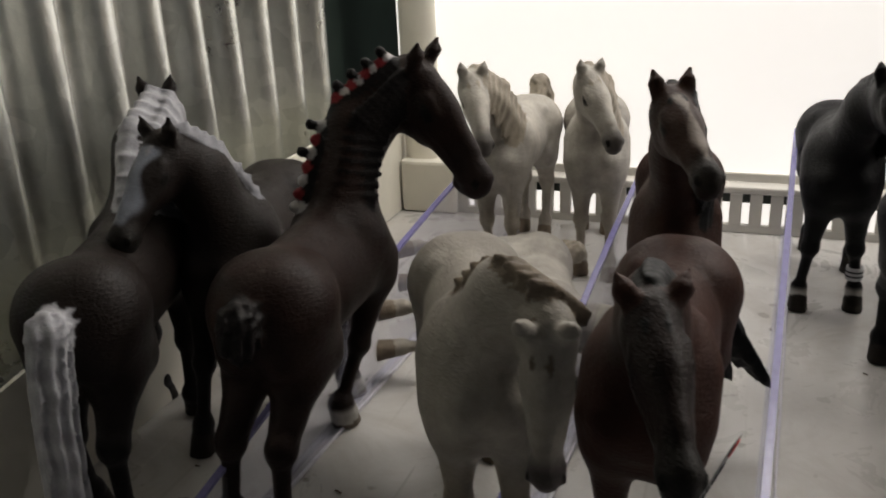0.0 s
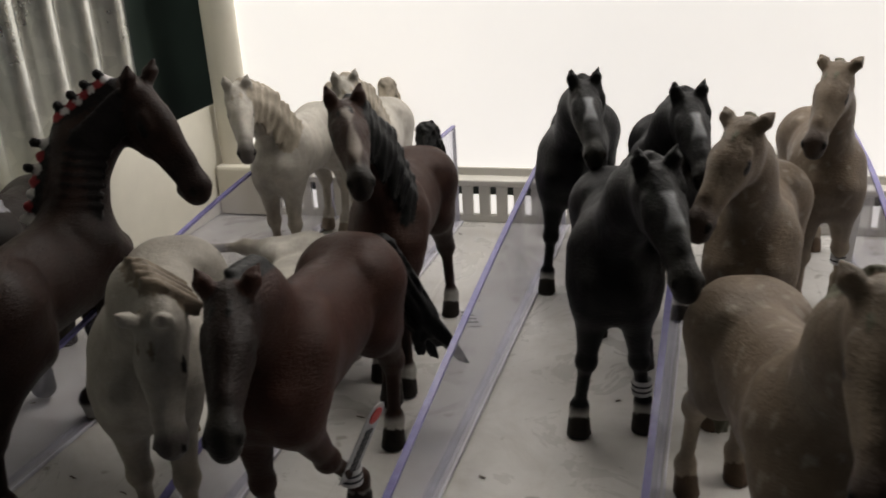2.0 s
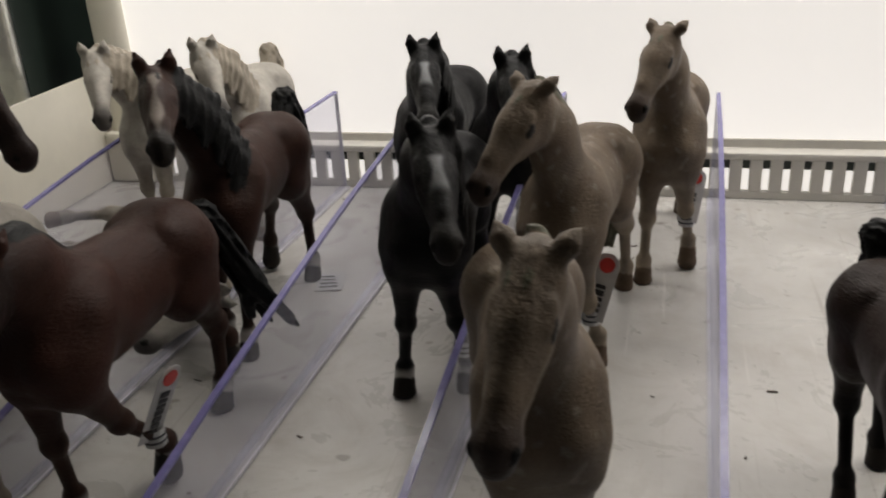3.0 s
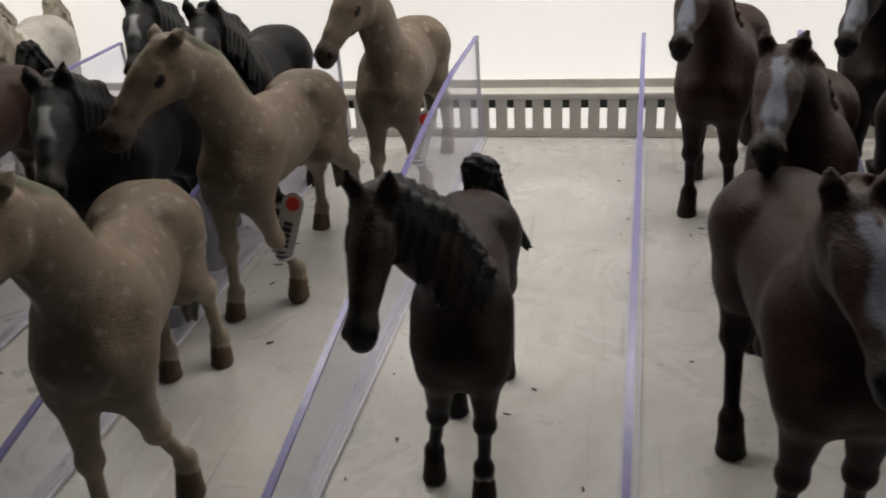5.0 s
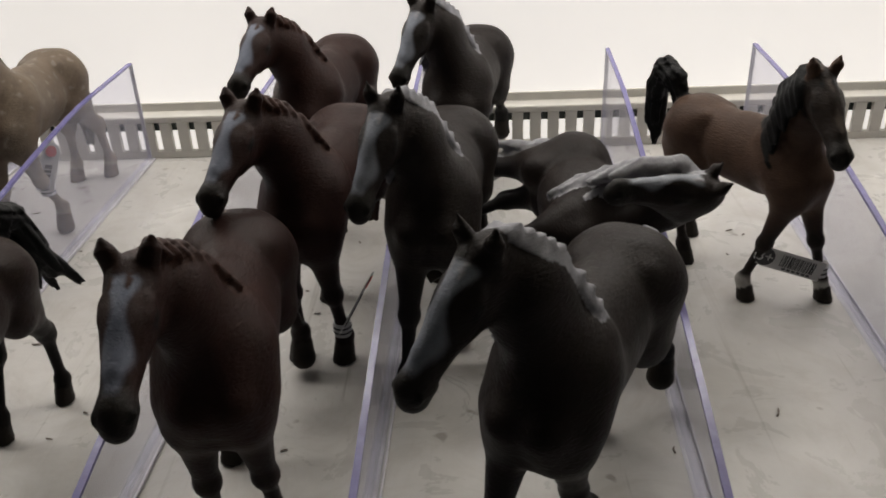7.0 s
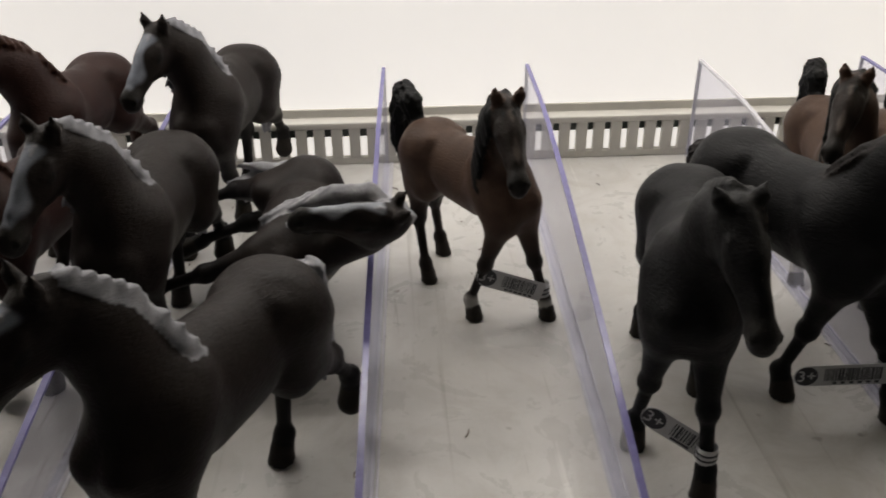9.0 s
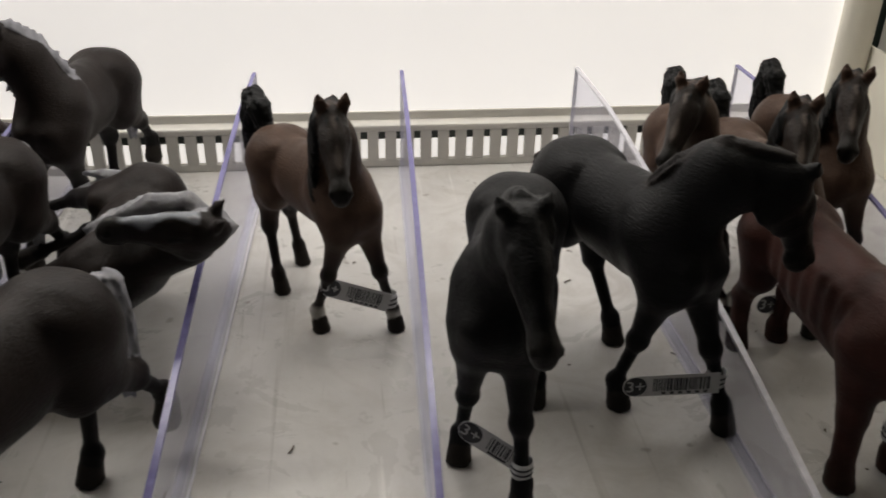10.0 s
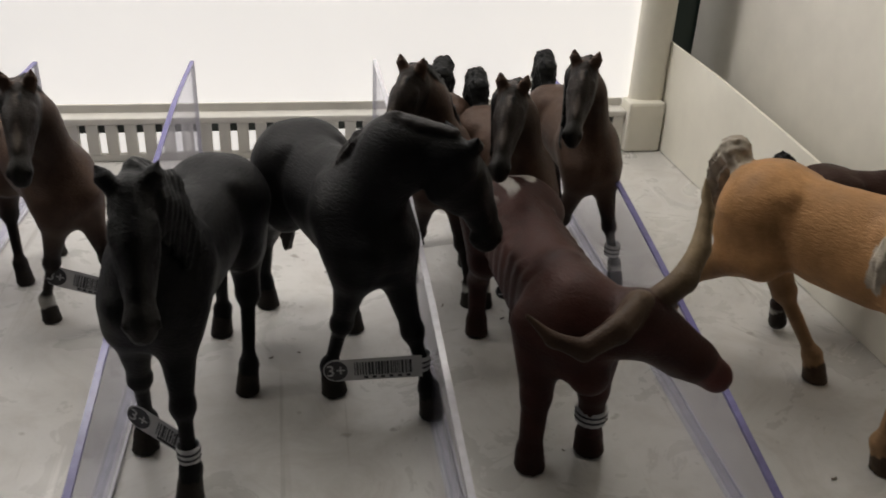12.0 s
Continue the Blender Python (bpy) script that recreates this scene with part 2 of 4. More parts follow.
def corrugated():
    """Corrugated sheet standing beyond the left shelf side."""
    bm = bmesh.new()
    x, pitch, depth = X0 - 0.038, 0.0285, 0.0065
    n = 14 * 22
    rows = []
    for k in range(n + 1):
        y = -0.62 + 0.604 * k / n
        s = math.sin(2 * math.pi * (y / pitch))
        bulge = depth * (abs(s) ** 0.7) * (1 if s > 0 else -1)
        rows.append([bm.verts.new((x + bulge + 0.0012 * math.sin(9 * z + y * 31), y, z)) for z in np.linspace(-0.05, 0.42, 9)])
    for a, b in zip(rows, rows[1:]):
        for i in range(8):
            bm.faces.new((a[i], b[i], b[i + 1], a[i + 1]))
    ob = mesh_ob("wall_corrugated", bm, ZINC, smooth=True)
    sol = ob.modifiers.new("thickness", "SOLIDIFY")
    sol.thickness = 0.001
    return tagged(ob, "shiny corrugated galvanised steel sheet beside the shelf", "metal sheet", kind="structure")


corrugated()
slab("wall_dark", X0 - 0.046, X0 - 0.034, -0.0155, 0.16, -0.02, 0.42, DARK, "dark green lacquered upright beside the corrugated sheet", "upright", 0.001)


def slotted_rail():
    """Low steel rail in front of the back panel, with a row of narrow slots."""
    root = tagged(new("slotted_rail"), "cream steel rail with a row of narrow slots along the back", "rail", kind="structure")
    pitch, wide = 0.01014, 0.0039
    a, b = X0 + 0.035, X1 - 0.024
    bm = bmesh.new()
    box(bm, a, b, 0.0, 0.0112, 0.0215, 0.0255, 0.0012)
    box(bm, a, b, 0.0095, 0.0113, 0.0256, 0.0305, 0.0006)
    mesh_ob("top_rail", bm, RAIL, root)
    bm = bmesh.new()
    box(bm, a, b, 0.0, 0.0035, 0.0003, 0.0045, 0.0005)
    mesh_ob("bottom_rail", bm, RAIL, root)
    # backing behind the slot tops, dark colour in place of the recess's shade
    bm = bmesh.new()
    box(bm, a, b, 0.0042, 0.0055, 0.0158, 0.0214)
    mesh_ob("inner_lip", bm, DARK, root, "inner fold of the rail, coloured dark as shade")
    bar = None
    for k in range(int((b - a) / pitch) + 1):
        x = a + k * pitch
        if bar is None:
            bm = bmesh.new()
            box(bm, 0, pitch - wide, 0.0, 0.003, 0.0045, 0.0216)
            bar = mesh_ob("bar", bm, RAIL, root)
            bar.location.x = x
        else:
            o = new("bar", bar.data)
            o.parent, o.location.x = root, x
    for name, x0, x1 in (("end_block", X0 + 0.001, a), ("end_block", b, X1 - 0.001)):
        bm = bmesh.new()
        box(bm, x0, x1, -0.004, 0.011, 0.0004, 0.0315, 0.002)
        mesh_ob(name, bm, CREAM, root, "plain cream end block")


slotted_rail()


def divider(x, length=0.40, drift=0.037, rim=EDGE, tone="violet-tinted"):
    """Clear plastic lane divider: a sheet that slopes down towards the front, tinted cut edge, narrow foot."""
    root = tagged(new("shelf_divider"), "clear plastic lane divider with a %s top edge" % tone, "divider", "lane dividers")
    n, th = 24, 0.0022

    def height(y):
        t = min(1.0, max(0.0, (-y - 0.06) / 0.26))
        return 0.058 - 0.038 * t ** 1.35

    def sheet(name, lower, upper, half, mat, label=""):
        bm = bmesh.new()
        rings = []
        for k in range(n + 1):
            y = -0.0015 - length * k / n
            rings.append([bm.verts.new((sx * half + drift * y, y, z)) for sx, z in ((-1, lower(y)), (1, lower(y)), (1, upper(y)), (-1, upper(y)))])
        for a, b in zip(rings, rings[1:]):
            for i in range(4):
                bm.faces.new((a[i], a[(i + 1) % 4], b[(i + 1) % 4], b[i]))
        bm.faces.new(rings[0])
        bm.faces.new(rings[-1][::-1])
        return mesh_ob(name, bm, mat, root, label)

    s = sheet("sheet", lambda y: 0.0016, lambda y: height(y) - 0.0012, th / 2, CLEAR)
    s.visible_shadow = False
    sheet("edge", lambda y: height(y) - 0.0011, height, th / 2, rim, "%s cut edge" % tone)
    bm = bmesh.new()
    box(bm, -th / 2, th / 2, -0.0014, -0.0004, 0.0016, 0.058, 0.0002)
    mesh_ob("back_edge", bm, CUT, root, "pale cut back edge")
    bm = bmesh.new()
    box(bm, 0.0028, 0.0036, -length, -0.002, 0.0003, 0.0016, 0.0002)
    for v in bm.verts:
        v.co.x += drift * v.co.y
    mesh_ob("base_edge", bm, CUT, root, "pale edge of the foot")
    f = sheet("foot", lambda y: 0.0003, lambda y: 0.0015, th, CLEAR)
    f.visible_shadow = False
    root.location = (x, 0, 0)


for x in (-0.548, -0.470, -0.408, -0.341, -0.263, -0.176, -0.1, 0.0, 0.0795, 0.272):
    divider(x)
# pale rim: the reflection along this top edge is put into its colour
divider(0.178, drift=0.012, rim=CUT, tone="pale")


# ---- figures ----
STEP = 0.088
LEG_LINES = {}


class Clay:
    """A figure modelled out of blended round cones, in centimetres: x ahead, y to its left, z up."""

    def __init__(self):
        self.cones = []

    def cone(self, a, b, ra, rb, kind="body", flat=None, squeeze=1.0, blend=0.35, groove=0.0):
        self.cones.append((np.array(a, float), np.array(b, float), ra, rb, kind,
                           None if flat is None else np.array(flat, float) / np.linalg.norm(flat), squeeze, blend, groove))

    def chain(self, points, radii, **kw):
        for p, q, r, s in zip(points, points[1:], radii, radii[1:]):
            self.cone(p, q, r, s, **kw)

    @staticmethod
    def distance(c, p):
        a, b, ra, rb, kind, flat, squeeze, blend, groove = c
        q = p - a
        ax = b - a
        if flat is not None:
            q = q + flat * ((q @ flat) * (1 / squeeze - 1))[..., None]
        t = np.clip((q @ ax) / max(ax @ ax, 1e-9), 0, 1)
        d = np.linalg.norm(q - t[..., None] * ax, axis=-1) - (ra + (rb - ra) * t)
        if groove:
            n = np.cross(ax, flat if flat is not None else (0.3, 1.0, 0.2))
            n /= np.linalg.norm(n) + 1e-9
            m = np.cross(ax, n) / (np.linalg.norm(ax) + 1e-9)
            u, w = q @ n, 0.0 if flat is not None else q @ m
            d = d + groove * (np.sin(17 * u + 10 * w + 1.3 * np.sin(1.7 * t * np.linalg.norm(ax))) + 0.5 * np.sin(29 * u + 2.0))
        return d * (0.5 + 0.5 * squeeze)

    def mesh(self, painter):
        lo = np.min([np.minimum(c[0] - c[2], c[1] - c[3]) for c in self.cones], axis=0) - 0.4
        hi = np.max([np.maximum(c[0] + c[2], c[1] + c[3]) for c in self.cones], axis=0) + 0.4
        lo[2] = max(lo[2], -0.25)
        dims = np.ceil((hi - lo) / STEP).astype(int) + 1
        axes = [lo[i] + STEP * np.arange(dims[i]) for i in range(3)]
        f = np.full(dims, 9.0)
        for c in self.cones:
            pad = c[7] + 0.3
            s = []
            for i in range(3):
                a = min(c[0][i] - c[2], c[1][i] - c[3]) - pad
                b = max(c[0][i] + c[2], c[1][i] + c[3]) + pad
                s.append(slice(max(0, int((a - lo[i]) / STEP)), max(0, min(dims[i], int((b - lo[i]) / STEP) + 2))))
            grid = np.stack(np.meshgrid(*[axes[i][s[i]] for i in range(3)], indexing="ij"), -1)
            d = self.distance(c, grid)
            old = f[tuple(s)]
            k = c[7]
            h = np.clip(0.5 + 0.5 * (old - d) / k, 0, 1)
            f[tuple(s)] = old * (1 - h) + d * h - k * h * (1 - h)
        f = np.maximum(f, -axes[2][None, None, :])
        verts, quads = self.nets(f)
        verts = lo + STEP * verts
        near = np.stack([self.distance(c, verts) for c in self.cones], 1)
        kinds = np.array([c[4] for c in self.cones])
        return verts, quads, painter(verts, near, kinds)

    @staticmethod
    def nets(f):
        """Surface nets: one point for each mixed cell, one quad for each crossed edge."""
        inside = f < 0
        nx, ny, nz = f.shape
        total = np.zeros((nx - 1, ny - 1, nz - 1, 3))
        count = np.zeros((nx - 1, ny - 1, nz - 1))
        corner = lambda i, j, k: (slice(i, nx - 1 + i), slice(j, ny - 1 + j), slice(k, nz - 1 + k))
        for ax in range(3):
            for u in (0, 1):
                for w in (0, 1):
                    c0 = [0, 0, 0]
                    others = [i for i in range(3) if i != ax]
                    c0[others[0]], c0[others[1]] = u, w
                    c1 = list(c0)
                    c1[ax] = 1
                    a, b = f[corner(*c0)], f[corner(*c1)]
                    cross = (a < 0) != (b < 0)
                    t = np.where(cross, a / np.where(cross, a - b, 1), 0)
                    for i in range(3):
                        total[..., i] += np.where(cross, (t if i == ax else c0[i]), 0)
                    count += cross
        mixed = count > 0
        index = np.full(mixed.shape, -1)
        index[mixed] = np.arange(mixed.sum())
        verts = np.argwhere(mixed) + total[mixed] / count[mixed][:, None]
        quads = []
        for ax in range(3):
            p, q = [(1, 2), (2, 0), (0, 1)][ax]
            sl0 = [slice(1, -1)] * 3
            sl1 = [slice(1, -1)] * 3
            sl0[ax], sl1[ax] = slice(0, -1), slice(1, None)
            a, b = inside[tuple(sl0)], inside[tuple(sl1)]
            where = np.argwhere(a != b)
            flip = a[a != b]
            base = where.copy()
            for i in range(3):
                if i != ax:
                    base[:, i] += 1
            def cell(dp, dq):
                c = base.copy()
                c[:, p] -= dp
                c[:, q] -= dq
                return index[c[:, 0], c[:, 1], c[:, 2]]
            loop = np.stack([cell(0, 0), cell(1, 0), cell(1, 1), cell(0, 1)], 1)
            loop[~flip] = loop[~flip][:, ::-1]
            quads.append(loop)
        quads = np.concatenate(quads)
        return verts, quads[(quads >= 0).all(1)]


def mix(a, b, w):
    return a * (1 - w[:, None]) + np.array(b, float) * w[:, None]


def step(x, a, b):
    t = np.clip((x - a) / (b - a), 0, 1)
    return t * t * (3 - 2 * t)


def figure_data(name, clay, painter):
    verts, quads, paint = clay.mesh(painter)
    data = bpy.data.meshes.new(name)
    data.from_pydata((verts * 0.01).tolist(), [], quads.tolist())
    data.update()
    at = data.attributes.new("paint", "FLOAT_COLOR", "POINT")
    at.data.foreach_set("color", np.concatenate([np.clip(paint, 0, 1), np.ones((len(paint), 1))], 1).astype(np.float32).ravel())
    data.materials.append(FIGURE)
    data.polygons.foreach_set("use_smooth", [True] * len(data.polygons))
    return data


def horse(name, poll=(5.3, 0, 10.0), head=(0.75, 0.0, -0.66), build=1.0, legs=((0.3, 0), (-0.2, 0), (0.2, 0), (-0.5, 0)), tail=None,
          mane="long", side=1, coat=(0.1, 0.05, 0.03), hair=(0.01, 0.009, 0.008), points=None, socks=(0, 0, 0, 0), blaze=None, blaze_width=0.25, blaze_span=(0.35, 2.75),
          muzzle=(0.02, 0.018, 0.016), hoof=(0.03, 0.025, 0.02), dapple=0.0, pale=None, feather=0.0, forelock=True, neck_mid=None, spread=(0, 0, 0, 0), face_tone=None, strands=0, fall=0, head_size=1.0, ears_back=0.0, braid=0.3):
    """One horse. poll: top of the head; head: the way the face points; legs: swing and lift of fore left, fore right, hind left, hind right."""
    c = Clay()
    B = build
    LEG_LINES[name] = {}
    c.cone((-2.3, 0, 6.1), (1.8, 0, 6.05), 1.38 * B, 1.48 * B, flat=(0, 1, 0), squeeze=0.86, blend=0.5)
    c.cone((-0.7, 0, 5.65), (0.9, 0, 5.7), 1.22 * B, 1.28 * B, flat=(0, 1, 0), squeeze=0.95, blend=0.5)
    c.cone((-2.9, 0.35, 6.4), (-2.9, -0.35, 6.4), 1.18 * B, 1.18 * B, blend=0.5)
    c.cone((-3.5, 0, 6.5), (-3.8, 0, 5.9), 0.8 * B, 0.7 * B, blend=0.5)
    c.cone((1.5, 0, 7.15), (-0.2, 0, 6.95), 0.5, 0.42, blend=0.6)
    c.cone((2.7, 0.25, 5.6), (2.7, -0.25, 5.6), 1.05 * B, 1.05 * B, blend=0.5)
    for s in (1, -1):
        # breast muscle, shoulder blade, point of the hip and stifle
        c.cone((3.2 * B, 0.42 * s, 5.75), (3.0 * B, 0.55 * s, 5.0), 0.56 * B, 0.46 * B, blend=0.22)
        c.cone((1.2, 0.72 * s * B, 7.0), (2.55, 0.86 * s * B, 5.55), 0.42 * B, 0.56 * B, blend=0.28)
        c.cone((-2.0, 0.8 * s * B, 6.95), (-2.5, 0.85 * s * B, 6.6), 0.32 * B, 0.42 * B, blend=0.35)
        c.cone((-3.3, 0.45 * s * B, 6.8), (-3.75, 0.52 * s * B, 5.3), 0.62 * B, 0.56 * B, blend=0.2)
        c.cone((-1.9, 0.85 * s * B, 5.0), (-2.2, 0.9 * s * B, 4.6), 0.42 * B, 0.38 * B, blend=0.3)
    c.cone((3.0 * B, 0, 4.75), (2.2, 0, 4.55), 0.34, 0.3, blend=0.3)
    for s, (df, lf), (dh, lh), of, oh in ((1, legs[0], legs[2], spread[0], spread[2]), (-1, legs[1], legs[3], spread[1], spread[3])):
        y = 0.66 * s * B
        yk, yf, yh, yt = y + of * 0.45, y + of, y + oh * 0.45, y + oh
        c.cone((1.8, y * 0.75, 6.3), (2.6, y * 0.9, 4.9), 0.95 * B, 0.68 * B, blend=0.5)
        knee = (2.75 + df * 0.55, yk, 2.75 + 0.5 * lf)
        fet = (2.7 + df - 0.9 * lf, yf, 0.85 + lf * 1.1)
        toe = (2.9 + df - 1.2 * lf, yf, 0.1 + lf * 0.95)
        LEG_LINES[name]["fore_left" if s > 0 else "fore_right"] = (Vector(knee), Vector(fet))
        c.cone((2.7, y * 0.95, 4.9), knee, 0.60 * B, 0.28 * B, kind="leg")
        c.cone(knee, knee, 0.36 * B, 0.36 * B, kind="leg", blend=0.2)
        c.cone(knee, fet, 0.235 * B, 0.2 * B, kind="leg", blend=0.2)
        c.cone(fet, fet, 0.31 * B + feather * 0.12, 0.31 * B, kind="leg", blend=0.2)
        c.cone(fet, (toe[0] - 0.03, yf, toe[2] + 0.35), 0.26 * B + feather * 0.2, 0.33 * B + feather * 0.2, kind="leg", blend=0.2)
        c.cone((toe[0], yf, toe[2] + 0.3), (toe[0] + 0.1, yf, toe[2] - 0.15), 0.35 * B + feather * 0.1, 0.43 * B + feather * 0.1, kind="hoof", blend=0.12)
        c.cone((-2.7, y * 0.75, 6.1), (-2.5, y, 4.8), 1.08 * B, 0.82 * B, blend=0.5)
        c.cone((-3.2, y * 0.75, 5.9), (-3.3, y, 4.5), 0.95 * B, 0.64 * B, blend=0.5)
        hock = (-3.85 + dh * 0.6, yh, 2.95 + 0.5 * lh)
        fet = (-3.6 + dh - 0.7 * lh, yt, 0.85 + lh * 1.1)
        toe = (-3.4 + dh - 0.9 * lh, yt, 0.1 + lh)
        c.cone((-3.0, y, 4.7), hock, 0.66 * B, 0.36 * B, kind="leg")
        c.cone(hock, (hock[0] - 0.12, yh, hock[2] + 0.15), 0.4 * B, 0.33 * B, kind="leg", blend=0.2)
        c.cone(hock, fet, 0.255 * B, 0.21 * B, kind="leg", blend=0.2)
        c.cone(fet, fet, 0.32 * B + feather * 0.12, 0.32 * B, kind="leg", blend=0.2)
        c.cone(fet, (toe[0] - 0.03, yt, toe[2] + 0.35), 0.26 * B + feather * 0.2, 0.33 * B + feather * 0.2, kind="leg", blend=0.2)
        c.cone((toe[0], yt, toe[2] + 0.3), (toe[0] + 0.1, yt, toe[2] - 0.15), 0.35 * B + feather * 0.1, 0.43 * B + feather * 0.1, kind="hoof", blend=0.12)
    poll = np.array(poll, float)
    root = np.array((1.9, 0, 6.5))
    mid = np.array(neck_mid, float) if neck_mid else root * 0.48 + poll * 0.52 + np.array((-0.15, 0, 0.2))
    top = poll - (0, 0, 0.45)
    across = np.cross(poll - root, (0, 0, 1.0))
    across = np.array((0, -1.0, 0)) if np.linalg.norm(across) < 0.3 else across / np.linalg.norm(across)
    across = -across
    c.cone(root, mid, 1.38 * B, 0.98 * B, flat=(0, 1, 0), squeeze=0.7, blend=0.6)
    c.cone(mid, top, 0.98 * B, 0.7 * B, flat=across, squeeze=0.66, blend=0.5)
    face = np.array(head, float)
    face /= np.linalg.norm(face)
    ear = np.cross((0, 0, 1.0), face)
    ear /= np.linalg.norm(ear)
    brow = np.cross(face, ear)
    if brow[2] < 0 and face[2] > -0.95:
        brow = -brow
    p = poll - np.array((0, 0, 0.45))
    Z = head_size
    tip = p + face * 2.95 * Z
    c.cone(p + face * 0.25 * Z, p + face * 1.1 * Z + brow * 0.05, 0.78 * Z, 0.70 * Z, kind="head", flat=ear, squeeze=0.72, blend=0.3)
    c.cone(p + face * 1.0 * Z + brow * 0.04, tip, 0.62 * Z, 0.42 * Z, kind="head", flat=ear, squeeze=0.72, blend=0.3)
    c.cone(p + (face * 0.5 - brow * 0.48) * Z, p + (face * 1.2 - brow * 0.38) * Z, 0.66 * Z, 0.42 * Z, kind="head", flat=ear, squeeze=0.68, blend=0.18)
    c.cone(tip - brow * 0.08, tip + face * 0.12 - brow * 0.16, 0.47 * Z, 0.4 * Z, kind="head", flat=ear, squeeze=0.88, blend=0.15)
    c.cone(tip - brow * 0.44 * Z - face * 0.2, tip - brow * 0.44 * Z, 0.22 * Z, 0.19 * Z, kind="head", flat=ear, squeeze=0.9, blend=0.1)
    c.cone(p + (face * 0.7 + brow * 0.5) * Z, p + (face * 2.3 + brow * 0.36) * Z, 0.2 * Z, 0.14 * Z, kind="head", blend=0.25)
    for s in (1, -1):
        # brow ridge, eye, cheek line, ear and nostril
        c.cone(p + (face * 0.72 + brow * 0.38 + ear * 0.40 * s) * Z, p + (face * 1.12 + brow * 0.34 + ear * 0.42 * s) * Z, 0.17 * Z, 0.13 * Z, kind="head", blend=0.12)
        c.cone(p + (face * 0.92 + brow * 0.19 + ear * 0.47 * s) * Z, p + (face * 1.08 + brow * 0.16 + ear * 0.47 * s) * Z, 0.135 * Z, 0.125 * Z, kind="eye", blend=0.05)
        c.cone(p + (face * 1.25 + brow * 0.02 + ear * 0.42 * s) * Z, p + (face * 2.2 + ear * 0.3 * s) * Z, 0.12 * Z, 0.08 * Z, kind="head", blend=0.15)
        base = p + (brow * 0.48 + ear * 0.36 * s - face * 0.05) * Z
        upw = brow * (0.8 - 0.75 * ears_back) - face * (0.6 + 0.4 * ears_back) + ear * (0.2 + 0.35 * ears_back) * s
        upw /= np.linalg.norm(upw)
        c.cone(base, base + upw * 0.42 * Z, 0.21 * Z, 0.24 * Z, kind="ear", flat=face, squeeze=0.62, blend=0.12)
        c.cone(base + upw * 0.42 * Z, base + upw * 0.88 * Z, 0.22 * Z, 0.04, kind="ear", flat=face, squeeze=0.55, blend=0.06)
        c.cone(tip + ear * 0.34 * s * Z + face * 0.12 + brow * 0.1, tip + ear * 0.35 * s * Z + face * 0.2 + brow * 0.02, 0.1, 0.08, kind="nostril", blend=0.06)
    def nape(t):
        """Neck axis, thickness and the way up from it, from poll (0) to withers (1)."""
        if t < 0.5:
            f = t / 0.5
            a, r, way = top * (1 - f) + mid * f, (0.7 + 0.28 * f) * B, mid - top
        else:
            f = (t - 0.5) / 0.5
            a, r, way = mid * (1 - f) + root * f, (0.98 + 0.4 * f) * B, root - mid
        n = np.cross(way, across)
        n /= np.linalg.norm(n)
        return a, r, n if n[2] > 0 or n[0] < 0 else -n

    rows = [nape(t) for t in (0.0, 0.12, 0.24, 0.36, 0.48, 0.6, 0.72, 0.84)]
    line = [a + n * r * 0.98 for a, r, n in rows]
    if mane == "long":
        c.chain(line, [0.26] * 8, kind="hair", blend=0.12, groove=0.04)
        for k, (a, r, n) in enumerate(rows):
            out = across * side
            sway = 0.12 * math.sin(2.7 * k)
            wide = 0.34
            pts = [a + n * r * 0.98, a + n * r * 0.62 + out * (r * 0.58 + 0.12), a + n * (0.05 * r) + out * (r * 0.68 + 0.16) - np.array((0, 0, 0.1)),
                   a - n * r * (0.45 + sway) + out * (r * 0.62 + 0.22) - np.array((0, 0, 0.55 + sway))]
            c.chain(pts, [0.3, wide + 0.06 * math.sin(5.1 * k), wide, 0.14], kind="hair", flat=out, squeeze=0.55, blend=0.2, groove=0.06)
    elif mane == "roached":
        c.chain([q + (0, 0, 0.06) for q in line], [0.2, 0.22, 0.25, 0.26, 0.26, 0.25, 0.22, 0.18], kind="hair", blend=0.08, groove=0.05)
    elif mane in ("braid", "ribbon"):
        c.chain(line, [0.2] * 8, kind="hair", blend=0.1)
        fine = [nape(t) for t in np.linspace(0.0, 0.9, 15)]
        for k, (a, r, n) in enumerate(fine):
            o = a + n * (r + 0.08) + across * side * 0.1 * (-1) ** k
            if mane == "braid":
                c.cone(o, o + across * side * braid * 0.8 - np.array((0, 0, braid * 0.9 - 0.12)), 0.22, 0.17, kind="hair", blend=0.05, groove=0.05)
            else:
                o = a + n * (r + 0.1) + across * side * 0.08
                c.cone(o, o + n * 0.12, 0.2, 0.18, kind="red" if k % 2 else "white", blend=0.04)
                if k % 2 == 0 and k < 12:
                    c.cone(o + n * 0.15, o + n * 0.42, 0.1, 0.17, kind="hair", blend=0.05)
        if mane == "ribbon":
            for k in range(16):
                a, r, n = nape(0.04 + 0.8 * k / 16)
                out = -across * side
                c.chain([a + n * r * 0.9, a + n * r * 0.4 + out * (r * 0.6 + 0.1), a - n * r * 0.4 + out * (r * 0.6 + 0.15)], [0.26, 0.28, 0.1], kind="hair",
                        flat=out, squeeze=0.5, blend=0.22, groove=0.05)
            drop = [fine[-1][0] + fine[-1][2] * fine[-1][1] * 0.9 + across * side * (-0.1 - 0.24 * k) - np.array((-0.1 * k, 0, 0.2 * k)) for k in range(9)]
            for k, o in enumerate(drop):
                c.cone(o, o + (0.1, 0, -0.1), 0.16, 0.15, kind="red" if k % 2 else "white", blend=0.04)
